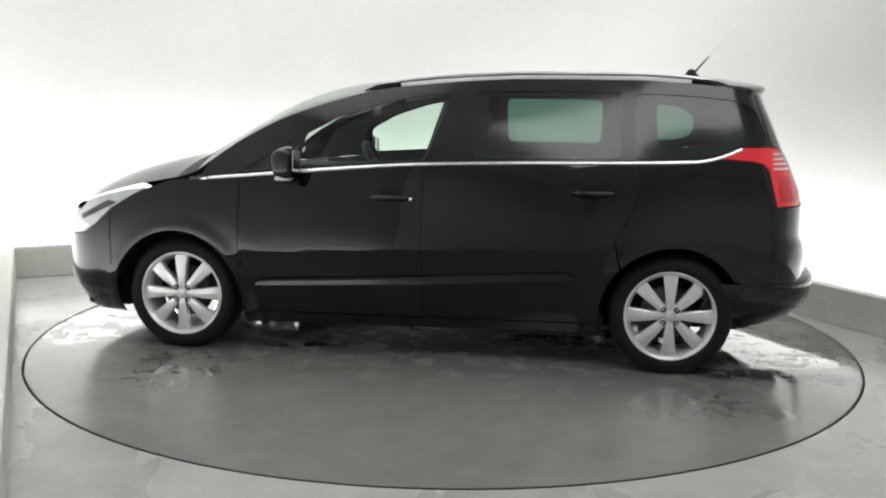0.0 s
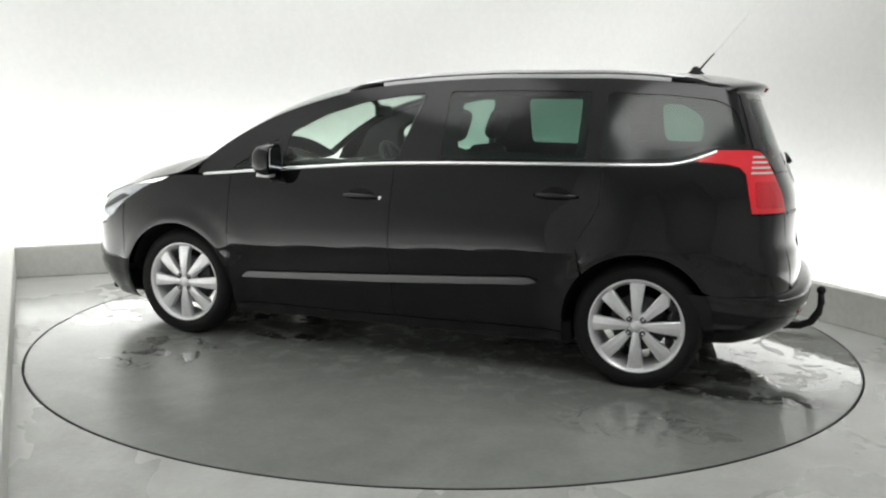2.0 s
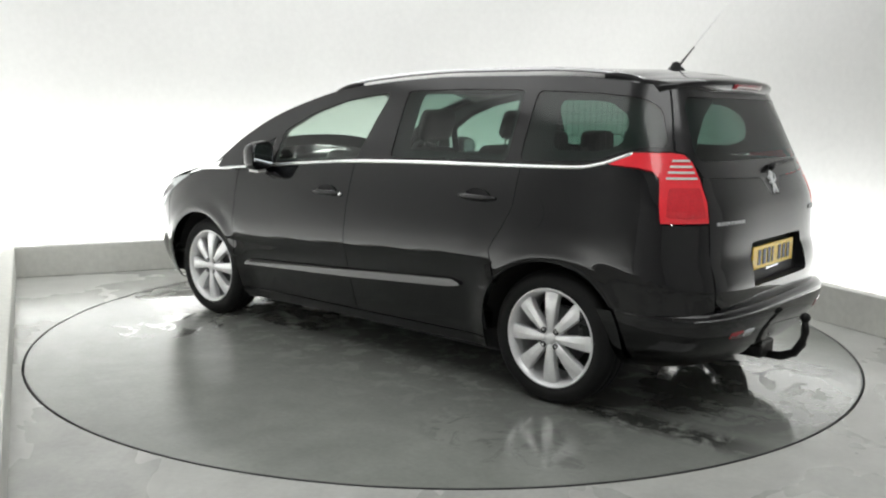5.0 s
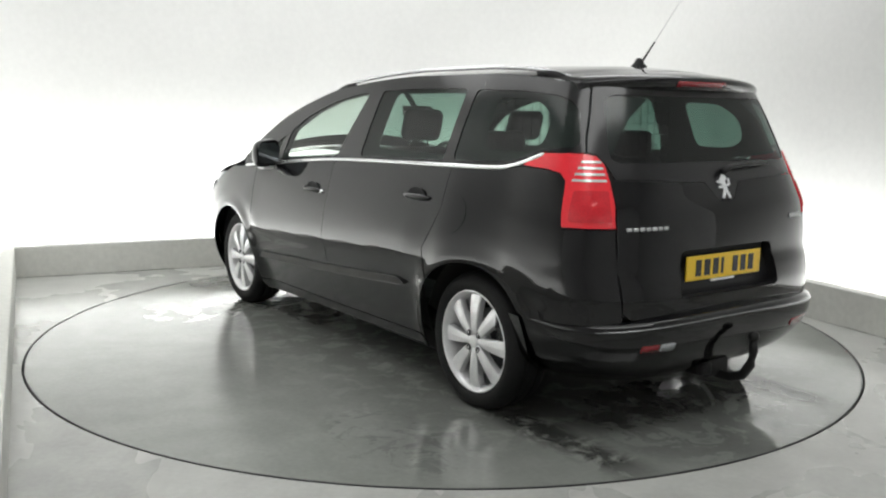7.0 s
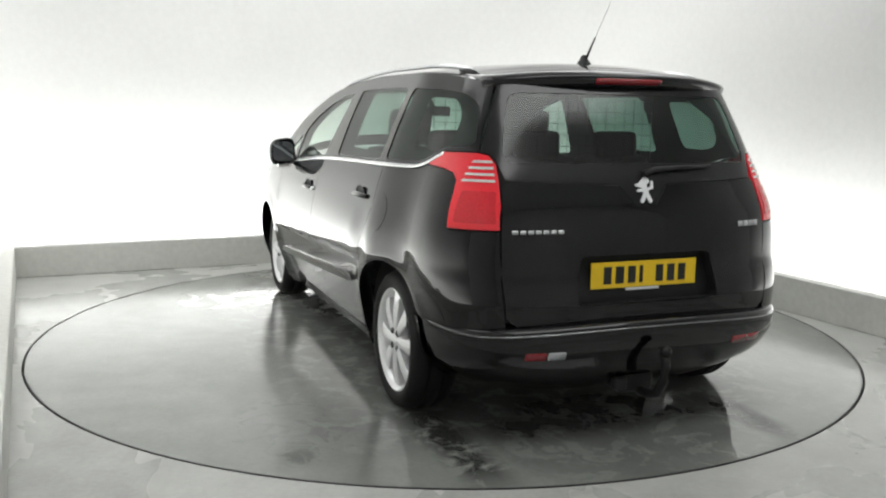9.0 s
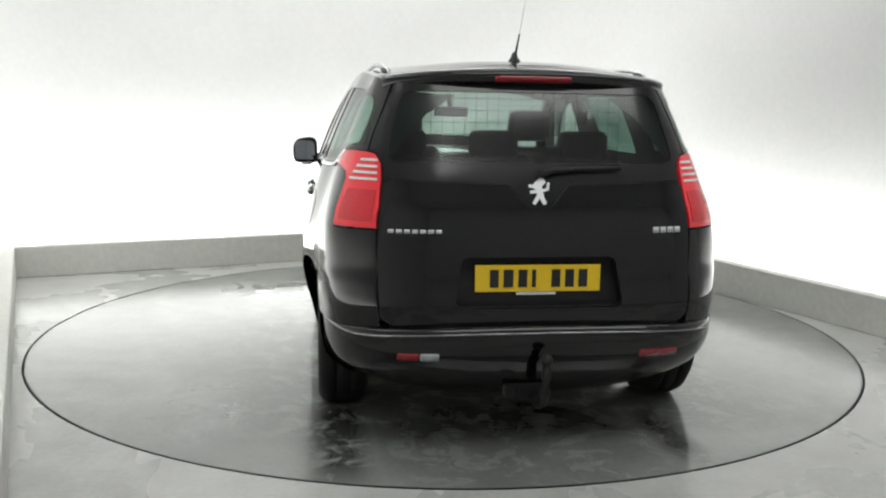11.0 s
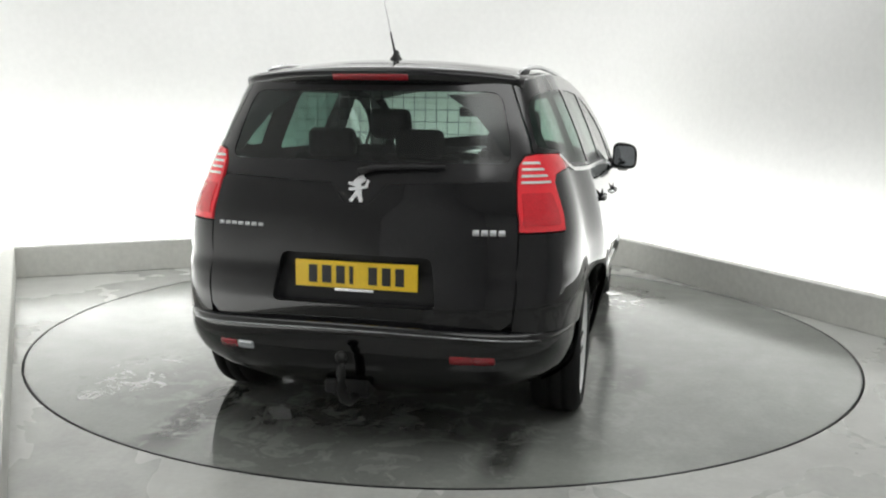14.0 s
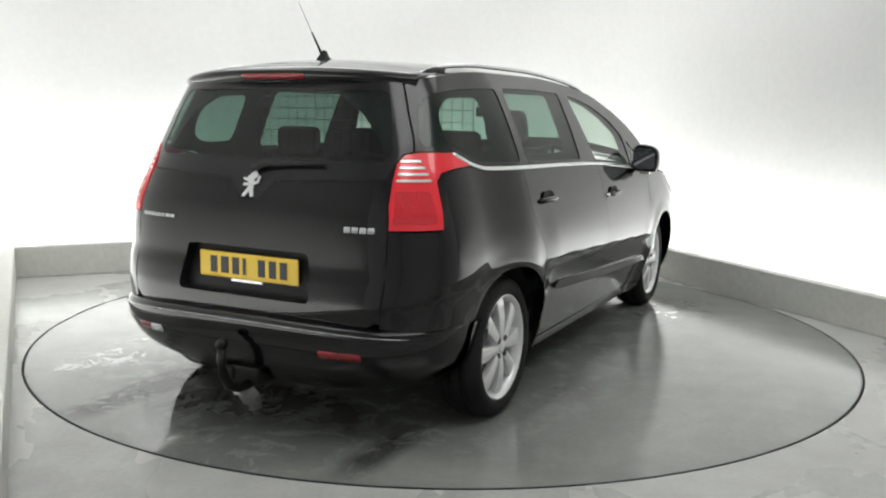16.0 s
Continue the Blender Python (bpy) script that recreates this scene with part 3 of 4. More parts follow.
def build_flank(s):
    # front wing
    wing = [(0.99, 0.985), (1.2, 0.978), (1.40, 0.968), (1.545, 0.914), (1.66, 0.866), (1.76, 0.802), (1.76, 0.48)] + arch(AXLE_F, ARCH_R, 22, 178, 26) + [(0.99, 0.325)]
    panel("front_wing", side_sheet(s, wing), PAINT)
    # doors
    seam = 0.005
    fd = [(0.986, 0.235), (0.986, belt(0.986) - 0.014)] + [(0.95 - 0.03 * k, belt(0.95 - 0.03 * k) - 0.012) for k in range(33)] + [(-0.035, belt(-0.035) - 0.014), (-0.035, 0.245)]
    front_door = panel("front_door", side_sheet(s, fd), PAINT, "black front door")
    rd = [(-0.039, 0.245), (-0.039, belt(-0.039) - 0.014)] + [(-0.06 - 0.03 * k, belt(-0.06 - 0.03 * k) - 0.012) for k in range(36)] + [(-1.158, belt(-1.158) - 0.014), (-1.158, 0.93), (-1.12, 0.84), (-1.05, 0.72)]
    rd += arch(AXLE_R, ARCH_R + 0.004, 42, 2, 9) + [(-0.985, 0.26)]
    rear_door = panel("rear_door", side_sheet(s, rd), PAINT, "black rear door")
    # sill
    sill = [(0.985, 0.165), (0.985, 0.228), (-0.04, 0.238), (-0.985, 0.252), (-0.985, 0.20)]
    panel("sill", side_sheet(s, sill), PAINT)
    # rear quarter, wrapping round under the tail lamp
    lamp_low = [(-1.60, 1.148), (-1.74, 1.141), (-1.803, 1.128), (-1.835, 1.098), (-1.847, 1.05), (-1.857, 1.0), (-1.878, 0.908)]
    quarter = [(-1.162 - 0.03 * k, belt(-1.162 - 0.03 * k) - 0.012) for k in range(11)] + [(a, b - 0.006) for a, b in lamp_low]
    quarter += [(round_u(y, z), z) for y, z in ((0.6535, 0.902), (0.6535, 0.80), (0.6545, 0.70), (0.6500, 0.60), (0.645, 0.56), (0.640, 0.512))] + [(-1.72, 0.506)]
    quarter += arch(AXLE_R, ARCH_R + 0.002, 147, 44, 22) + [(-1.054, 0.72), (-1.124, 0.84), (-1.162, 0.93)]
    bm = corner_sheet(s, quarter)
    panel("rear_quarter", bm, PAINT, "", 0.002)
    # window surround and panes
    surround = [(1.22, 0.995), (0.99, 1.006)] + [(0.9 - 0.03 * k, belt(0.9 - 0.03 * k) + 0.012) for k in range(86)] + [(-1.70, 1.212), (-1.85, 1.212)]
    surround += [(round_u(y, z), z) for y, z in ((0.676, 1.212), (0.659, 1.27), (0.622, 1.36), (0.574, 1.48))]
    surround += [(-1.72 + 0.03 * k, edge_z(-1.72 + 0.03 * k)) for k in range(97)]
    bm = corner_sheet(s, surround, (G1, G2, G3, G4))
    panel("window_surround", bm, GLOSS_BLACK)
    for nm, g, mat, lab, owner in (("quarter_window", G1, GLASS_CLEAR, "clear glass", car), ("front_door_window", G2, GLASS_CLEAR, "clear greenish glass", front_door),
                                   ("rear_door_window", G3, GLASS_TINT, "dark tinted glass", rear_door), ("rear_quarter_window", G4, GLASS_TINT, "dark tinted glass", car)):
        part(nm, side_sheet(s, g, off=-0.005), mat, owner, lab)
    # opaque lining round the windows inside
    inside = [(1.05, 1.01)] + [(x, belt(x) + 0.012) for x in (0.5, 0.0, -0.5, -1.13, -1.46)] + [(-1.70, 1.17), (-1.90, 1.20), (-1.86, 1.44)]
    inside += [(x, edge_z(x) - 0.03) for x in (-1.65, -1.3, -0.9, -0.5, -0.07, 0.246, 0.494, 0.756, 0.90)]
    h2 = rounded([(0.70, 1.065), (0.66, 1.235), (0.45, 1.345), (0.21, 1.420), (-0.02, 1.452), (-0.12, 1.455), (-0.02, 1.112)], 0.03)
    h3 = rounded([(-0.36, 1.165), (-0.36, 1.462), (-1.01, 1.462), (-1.01, 1.165)], 0.04)
    h4 = rounded([(-1.27, 1.20), (-1.25, 1.44), (-1.50, 1.43), (-1.62, 1.36), (-1.62, 1.24), (-1.52, 1.20)], 0.05)
    part("window_lining", side_sheet(s, inside, (h2, h3, h4), off=-0.06, step=0.08), CABIN, car, "dark pillar lining")
    # chrome strip along the belt
    xs = [1.19 - 0.03 * k for k in range(97)]
    xs = [x for x in xs if x > -1.70] + [-1.70]
    bar = tube([(x, 0, belt(x)) for x in xs], [0.004] + [0.0092] * (len(xs) - 2) + [0.003], 10)
    for v in bar.verts:
        v.co.y = s * (side_y(v.co.x, belt(v.co.x)) + 0.003 + 0.6 * v.co.y - 0.45 * (v.co.z - belt(v.co.x)))
    bmesh.ops.recalc_face_normals(bar, faces=bar.faces)
    part("belt_trim", bar, CHROME, car, "bright chrome strip")
    # tail lamp, one piece round the corner
    upper = [(-1.60, 1.150), (-1.69, 1.205), (-1.80, 1.208)]
    lamp = upper + [(round_u(y, z), z) for y, z in ((0.682, 1.208), (0.650, 1.20), (0.632, 1.165), (0.634, 1.10), (0.643, 1.0), (0.655, 0.910))]
    lamp += [(-1.878, 0.910), (-1.857, 1.0), (-1.847, 1.05), (-1.835, 1.098), (-1.803, 1.128), (-1.74, 1.141)]
    bm = corner_sheet(s, lamp, off=0.005)
    lampo = panel("tail_lamp", bm, RED_LENS, "glossy red lens with clear stripes", 0.02)
    for k, z in enumerate((1.176, 1.151, 1.126, 1.101)):
        zs = (z - 0.0045, z + 0.0045)
        y0 = 0.642 + 0.002 * k
        b2 = corner_sheet(s, [(round_u(y0, zs[0]), zs[0]), (round_u(y0, zs[1]), zs[1]), (-1.860, zs[1]), (-1.860, zs[0])], off=0.010)
        part("lamp_stripe", add_rim(b2, 0.006), CLEAR_LENS, lampo, "clear stripe")
    blk = [(round_u(0.652, 1.06), 1.06), (-1.880, 1.06), (-1.898, 0.935), (round_u(0.667, 0.935), 0.935)]
    part("lamp_block", add_rim(corner_sheet(s, rounded(blk, 0.012), off=0.009), 0.005), RED_BLOCK, lampo, "deeper red inner block", False)
    # door handles: cup and grip
    for hx, hz, door in ((0.14, 0.905, front_door), (-0.94, 0.957, rear_door)):
        y = side_y(hx, hz)
        cup = lathe([(0.001, -0.004), (0.03, -0.003), (0.045, 0.0), (0.05, 0.003)], 24)
        cup.transform(Matrix.Translation((hx, s * y, hz)) @ Matrix.Diagonal((1.6, s * 1.0, 0.95, 1)))
        bmesh.ops.recalc_face_normals(cup, faces=cup.faces)
        part("handle_cup", cup, PLASTIC, door, "dark recess")
        pts = [(hx + 0.115 - 0.23 * k / 10, s * (side_y(hx + 0.115 - 0.23 * k / 10, hz) + 0.002 + 0.016 * math.sin(math.pi * min(1, max(0, (k) / 10))) ** 0.5), hz + 0.004) for k in range(11)]
        g = tube(pts, [0.007, 0.011, 0.014, 0.015, 0.015, 0.015, 0.015, 0.015, 0.014, 0.011, 0.007], 12)
        part("door_handle", g, PAINT, door, "black door handle")
        if hx > 0:
            lk = lathe([(0.001, 0.004), (0.009, 0.004), (0.011, 0.0), (0.011, -0.02)], 16)
            lk.transform(Matrix.Translation((hx - 0.115, s * (side_y(hx - 0.115, hz) + 0.010), hz - 0.002)) @ Matrix.Diagonal((1, s, 1, 1)))
            bmesh.ops.recalc_face_normals(lk, faces=lk.faces)
            part("door_lock", lk, CHROME, door, "small chrome lock")
    # rubbing strip low on the doors
    rub = rounded([(0.91, 0.397), (0.87, 0.434), (-0.03, 0.486), (-0.80, 0.538), (-0.87, 0.512), (-0.80, 0.496), (-0.03, 0.444)], 0.02)
    panel("rubbing_strip", wrap(sheet(rub), lambda x, z: Vector((x, s * (side_y(x, 0.50 - 0.05 * x) + 0.010 + 0.085 * (0.455 - 0.065 * x - z) + 0.8 * (0.455 - 0.065 * x - z) ** 2), z)), s > 0), PAINT, "black gloss strip on the doors", 0.03)
    # head lamp
    zh = zsteps(0.775, 0.635)
    hl = [(1.55, 0.922), (1.66, 0.908), (1.80, 0.876), (1.93, 0.838)] + [(corner_front(z), z) for z in zh] + [(1.95, 0.655), (1.86, 0.712), (1.765, 0.797), (1.66, 0.860)]
    bm = side_sheet(s, hl, off=0.003)
    yq = [(s * Q * w_at(1.9, z), z) for z in zh]
    join(bm, front_sheet(yq + [(s * 0.60, 0.635), (s * 0.58, 0.775)], off=0.003))
    hlo = panel("headlamp", bm, LAMP_CLEAR, "clear swept-back headlamp", 0.02)
    for nm, poly, mat, lab in (("lamp_divider", [(1.72, 0.835), (1.78, 0.845), (1.99, 0.745), (1.97, 0.725)], DARK_METAL, "dark divider inside the lamp"),
                               ("indicator", [(1.905, 0.690), (1.98, 0.720), (2.03, 0.690), (1.97, 0.660)], CLEAR_LENS, "pale indicator block")):
        part(nm, add_rim(side_sheet(s, rounded(poly, 0.012), off=0.008), 0.004), mat, hlo, lab)
    # mirror
    build_mirror(s)
    # liners behind the arches
    for ax in (AXLE_F, AXLE_R):
        bm = bmesh.new()
        a0, a1 = (-22, 184) if ax == AXLE_R else (-8, 203)
        a = [a0 + (a1 - a0) * k / 28 for k in range(29)]
        r0 = [bm.verts.new((ax + 0.40 * math.cos(radians(t)), s * 0.60, HUB_Z + 0.40 * math.sin(radians(t)))) for t in a]
        r1 = [bm.verts.new((ax + 0.40 * math.cos(radians(t)), s * (0.855 if 8 < t < 172 else 0.79), HUB_Z + 0.40 * math.sin(radians(t)))) for t in a]
        c0 = bm.verts.new((ax, s * 0.60, HUB_Z))
        for k in range(28):
            bm.faces.new((r0[k], r0[k + 1], r1[k + 1], r1[k]))
            bm.faces.new((c0, r0[k], r0[k + 1]))
        bmesh.ops.recalc_face_normals(bm, faces=bm.faces)
        part("wheel_arch_liner", bm, UNDER, car, "dark wheel arch liner")
    # inner side of the doors
    inner = [(0.98, 0.25), (0.98, 1.008), (0.5, 1.068), (0.0, 1.107), (-1.1, 1.142), (-1.85, 1.15), (-1.85, 0.75), (-0.94, 0.74), (-0.94, 0.25)]
    part("door_card", side_sheet(s, inner, off=-0.066, step=0.12), CABIN, car, "dark grey door lining")


def build_extras():
    flap = sheet([(-1.245 + 0.088 * math.cos(2 * math.pi * k / 40), 0.905 + 0.088 * math.sin(2 * math.pi * k / 40)) for k in range(40)])
    panel("fuel_flap", wrap(flap, lambda x, z: Vector((x, side_y(x, z) + 0.0015, z)), True), PAINT, "round black fuel flap", 0.002)


def build_mirror(s):
    bm = bmesh.new()
    bmesh.ops.create_icosphere(bm, subdivisions=4, radius=1)
    for v in bm.verts:
        x, y, z = v.co
        e = 0.62
        x, y, z = (math.copysign(abs(c) ** e, c) for c in (x, y, z))
        back = x < -0.55
        X = -0.050 if back else x * 0.08
        sc = 1.0 - 0.25 * max(0, x)
        v.co = Vector((0.70 + X, s * (0.975 + y * 0.083 * sc), 1.092 + z * 0.086 * sc - 0.012 * y))
    bmesh.ops.recalc_face_normals(bm, faces=bm.faces)
    m = part("door_mirror", bm, PAINT, car, "black mirror housing")
    g = rounded([(-0.068, -0.066), (0.068, -0.062), (0.070, 0.05), (0.05, 0.068), (-0.062, 0.062)], 0.03)
    sh = sheet(g, (), 0.2)
    sh.transform(Matrix.Translation((0.642, s * 0.975, 1.092)) @ Matrix(((0, 0, -1, 0), (1, 0, 0, 0), (0, 1, 0, 0), (0, 0, 0, 1))))
    add_rim(sh, 0.004)
    part("mirror_glass", sh, MIRROR, m, "mirror glass", False)
    st = tube([(0.72, s * 0.855, 1.045), (0.715, s * 0.93, 1.03), (0.71, s * 0.96, 1.025)], [0.03, 0.03, 0.025], 12)
    part("mirror_arm", st, PLASTIC, m, "black mirror arm")
    lo = box(-0.045, 0.045, -0.035, 0.035, -0.012, 0.012, 0.01, 3, Matrix.Translation((0.715, s * 0.965, 1.000)))
    part("mirror_lamp", lo, CLEAR_LENS, m, "small clear lamp under the mirror")


def build_top():
    for nm, a, b, mat, lab, bow in (("bonnet", 2.17, 1.36, PAINT, "black bonnet", 0.0), ("cowl", 1.36, 1.24, PLASTIC, "black plastic cowl", 0.0),
                                    ("windscreen", 1.24, 0.42, GLASS_CLEAR, "clear windscreen", 0.0)):
        t = 0.90 if nm == "windscreen" else 1.0
        part(nm, top_sheet(a, b, -t, t, 28, 28), mat, car, lab)
    for s in (1, -1):
        part("a_pillar", top_sheet(1.24, 0.42, 0.90 * s, 1.0 * s, 28, 4), PAINT, car)
    part("roof", top_sheet(0.42, -1.74, nx=74), PAINT, car, "black roof")
    part("headliner", top_sheet(0.36, -1.70, -0.97, 0.97, 20, 14, off=-0.035), LINER, car, "pale headliner")
    for s in (1, -1):
        pts = []
        for k in range(31):
            x = 0.34 - 1.98 * k / 30
            lift = 0.018 * min(1.0, math.sin(math.pi * k / 30) * 3.0)
            t = 0.91
            z = edge_z(x) + (mid_z(x) - edge_z(x)) * (1 - t ** 2.3)
            pts.append((x, s * side_y(x, edge_z(x)) * t, z + lift + 0.004))
        rail = part("roof_rail", tube(pts, [0.004, 0.008] + [0.0105] * 27 + [0.008, 0.004], 12), RAIL, car, "satin silver roof rail")
        for end in (pts[:4], pts[-4:]):
            foot = [(x, y, z - 0.010) for x, y, z in end]
            part("rail_foot", tube(foot, [0.010, 0.018, 0.018, 0.010], 10), PLASTIC, rail, "black rail foot")
    # aerial
    b = lathe([(0.001, 0.04), (0.012, 0.035), (0.020, 0.015), (0.032, 0.0), (0.034, -0.012)], 20, "Z")
    b.transform(Matrix.Translation((-1.505, 0.0, 1.603)) @ Matrix.Diagonal((1.5, 0.8, 1, 1)))
    part("aerial_base", b, PLASTIC, car, "black aerial base")
    mast = part("aerial", tube([(-1.515, 0, 1.61), (-1.55, 0, 1.655), (-1.60, 0, 1.715)], [0.007, 0.005, 0.0030], 8), PLASTIC, car, "black aerial")
    part("aerial_whip", tube([(-1.60, 0, 1.715), (-1.70, 0, 1.84), (-1.83, 0, 2.0)], [0.0018, 0.0013, 0.0010], 8), SILVER, mast, "thin bright whip")
    # spoiler over the rear screen
    bm = bmesh.new()
    rows = []
    n = 28
    for j in range(n + 1):
        t = -1 + 2 * j / n
        y = 0.612 * t
        drop = 0.030 * abs(t) ** 2.8
        fw = 0.15 * abs(t) ** 3
        prof = [(-1.56, 1.566), (-1.66, 1.571), (-1.74, 1.571), (-1.83, 1.559), (-1.885, 1.541), (-1.897, 1.528), (-1.892, 1.513), (-1.876, 1.486), (-1.85, 1.474), (-1.74, 1.474)]
        row = []
        for (x, z), hold in zip(prof, (1.0, 0.95, 0.75, 0.25, 0, 0, 0, 0, 0, 0)):
            # the front of the spoiler flows out of the roof
            ze, zc = edge_z(x + fw), mid_z(x + fw)
            on_roof = ze + (zc - ze) * (1 - min(1.0, abs(y) / max(0.3, side_y(x + fw, ze))) ** 2.3) - 0.001
            row.append(bm.verts.new((x + fw, y, z - drop + hold * (on_roof - z + drop))))
        rows.append(row)
    for a, b2 in zip(rows, rows[1:]):
        for k in range(len(a) - 1):
            bm.faces.new((a[k], a[k + 1], b2[k + 1], b2[k]))
    bm.faces.new(rows[0])
    bm.faces.new(rows[-1][::-1])
    bmesh.ops.recalc_face_normals(bm, faces=bm.faces)
    sp = part("spoiler", bm, PAINT, car, "black roof spoiler")
    bm = bmesh.new()
    rows = []
    for j in range(13):
        t = -0.262 + 0.524 * j / 12
        drop, fw = 0.032 * abs(t) ** 2.8, 0.15 * abs(t) ** 3
        rows.append([bm.verts.new((x + fw, 0.612 * t, z - drop)) for x, z in ((-1.872, 1.521), (-1.903, 1.521), (-1.901, 1.511), (-1.889, 1.497), (-1.87, 1.497))])
    for a, b2 in zip(rows, rows[1:]):
        for k in range(len(a) - 1):
            bm.faces.new((a[k], a[k + 1], b2[k + 1], b2[k]))
    bm.faces.new(rows[0])
    bm.faces.new(rows[-1][::-1])
    bmesh.ops.recalc_face_normals(bm, faces=bm.faces)
    part("high_brake_lamp", bm, RED_DARK, sp, "dark red high brake lamp")


def mirror_poly(half):
    """A polygon symmetric about the middle, from its left half listed bottom to top."""
    return half + [(-y, z) for y, z in half[::-1]]


def build_rear():
    # tailgate below the screen, with a recess for the plate
    gate = [(0.60, 0.528), (0.639, 0.56), (0.649, 0.70), (0.648, 0.90), (0.637, 1.0), (0.628, 1.08), (0.606, 1.100)]
    gate = mirror_poly(gate)
    n = len(gate) // 2
    gate = gate[:n] + [(0.12, 1.080), (0.05, 1.000), (-0.05, 1.000), (-0.12, 1.080)] + gate[n:]
    hole = rounded([(0.345, 0.60), (0.315, 0.80), (-0.315, 0.80), (-0.345, 0.60)], 0.03)
    bm = rear_sheet(gate, (hole,))
    tg = panel("tailgate", bm, PAINT, "black tailgate", 0.003)
    rec = add_rim(rear_sheet(hole, off=-0.052), -0.051)
    part("plate_recess", rec, PLASTIC, tg, "dark number plate recess", False)
    # dark sheets behind the shut gaps down both sides, added to keep the gaps dark
    for s in (1, -1):
        part("shut_gap_backing", rear_sheet([(s * 0.60, 0.54), (s * 0.71, 0.54), (s * 0.71, 1.21), (s * 0.60, 1.21)], off=-0.014), UNDER, tg, "dark backing added behind the shut gap")
    # upper tailgate: dark band and glass surround
    up = [(0.605, 1.1025), (0.625, 1.165), (0.643, 1.205), (0.672, 1.213), (0.655, 1.27), (0.618, 1.36), (0.570, 1.48), (0.555, 1.505)]
    up = mirror_poly(up)
    n = len(up) // 2
    up = up + [(-0.12, 1.0825), (-0.05, 1.0025), (0.05, 1.0025), (0.12, 1.0825)]
    pane = rounded([(0.605, 1.170), (0.575, 1.32), (0.535, 1.455), (-0.535, 1.455), (-0.575, 1.32), (-0.605, 1.170)], 0.05)
    panel("rear_window_surround", rear_sheet(up, (pane,)), GLOSS_BLACK, "", 0.003, tg)
    part("rear_window", rear_sheet(pane, off=-0.004), GLASS_REAR, tg, "dark tinted rear window")
    # wiper
    wp = [tuple(rear_at(y, z, 0.022)) for y, z in ((0.0, 1.128), (-0.06, 1.145), (-0.18, 1.152), (-0.35, 1.156))]
    part("rear_wiper", tube(wp, [0.016, 0.012, 0.009, 0.007], 8), PLASTIC, tg, "black rear wiper")
    # emblem and lettering as plain shapes
    def plate_on(y0, y1, z0, z1, off, r=0.004):
        b = sheet(rounded([(y0, z0), (y1, z0), (y1, z1), (y0, z1)], r, 3), (), 0.5)
        for v in b.verts:
            v.co = rear_at(v.co.x, v.co.y, off)
        bmesh.ops.reverse_faces(b, faces=b.faces[:])
        return add_rim(b, 0.004)
    strokes = (((-0.012, 0.040), (0.012, 0.020), 0.011), ((0.004, 0.030), (-0.004, -0.012), 0.010), ((0.010, 0.016), (0.034, 0.022), 0.0045), ((0.008, 0.002), (0.030, 0.000), 0.0045),
               ((0.0, -0.010), (0.020, -0.040), 0.006), ((-0.004, -0.010), (-0.016, -0.040), 0.0065), ((-0.006, 0.004), (-0.030, 0.010), 0.004), ((-0.030, 0.010), (-0.034, 0.032), 0.004))
    em = bmesh.new()
    for k, ((ya, za), (yb, zb), hw) in enumerate(strokes):
        hw *= 1.3
        d = Vector((yb - ya, zb - za)).normalized() * hw
        nrm = Vector((-d.y, d.x))
        a, b = Vector((ya, za)) - d * 0.6, Vector((yb, zb)) + d * 0.6
        st = sheet(rounded([tuple(a - nrm), tuple(b - nrm * 0.8), tuple(b + nrm * 0.8), tuple(a + nrm)], hw * 0.6, 3), (), 0.5)
        for v in st.verts:
            v.co = rear_at(v.co.x * 1.15, v.co.y * 1.08 + 1.060, 0.008 + 0.0004 * k)
        bmesh.ops.reverse_faces(st, faces=st.faces[:])
        join(em, add_rim(st, 0.006))
    part("emblem", em, SILVER, tg, "silver emblem of plain strokes", False)
    for k in range(7):
        y = 0.610 - 0.0315 * k
        part("badge_bar", plate_on(y - 0.024, y, 0.895, 0.911, 0.006), BADGE, tg, "small silver bar")
    for k in range(4):
        y = -0.478 - 0.033 * k
        part("badge_bar", plate_on(y - 0.026, y, 0.895, 0.919, 0.006), BADGE, tg, "small silver bar")
    # number plate with bars in place of its characters
    tilt = Matrix.Translation((-2.072, 0, 0.712))
    pl = box(-0.004, 0.004, -0.260, 0.260, -0.0555, 0.0555, 0.003, 2, tilt)
    npl = part("number_plate", pl, PLATE_Y, tg, "yellow number plate with dark bars", False)
    for y0, w0 in ((0.200, 0.036), (0.143, 0.040), (0.082, 0.036), (0.026, 0.016), (-0.055, 0.036), (-0.112, 0.036), (-0.168, 0.036)):
        part("plate_bar", box(-0.0065, -0.0038, y0 - w0, y0, -0.036, 0.036, 0, 2, tilt), INK, npl, "dark bar", False)
    part("plate_foot", box(-0.004, 0.004, -0.075, 0.09, -0.068, -0.0565, 0.001, 2, tilt), CLEAR_LENS, npl, "pale strip", False)
    # bumper: its own bulging band round the back
    low = 0.028
    bulge = curve([(z - low, v) for z, v in ((0.21, -0.17), (0.25, -0.095), (0.30, -0.030), (0.36, 0.018), (0.43, 0.050), (0.50, 0.064), (0.535, 0.064), (0.556, 0.056), (0.566, 0.036), (0.572, 0.0))])
    proud = curve([(z - low, v) for z, v in ((0.21, -0.10), (0.25, -0.045), (0.30, -0.012), (0.36, 0.003), (0.45, 0.004), (0.572, 0.002))])
    zs = [z - 0.028 for z in (0.21, 0.23, 0.25, 0.275, 0.30, 0.33, 0.36, 0.395, 0.43, 0.465, 0.50, 0.52, 0.535, 0.547, 0.556, 0.562, 0.567, 0.570, 0.572)]

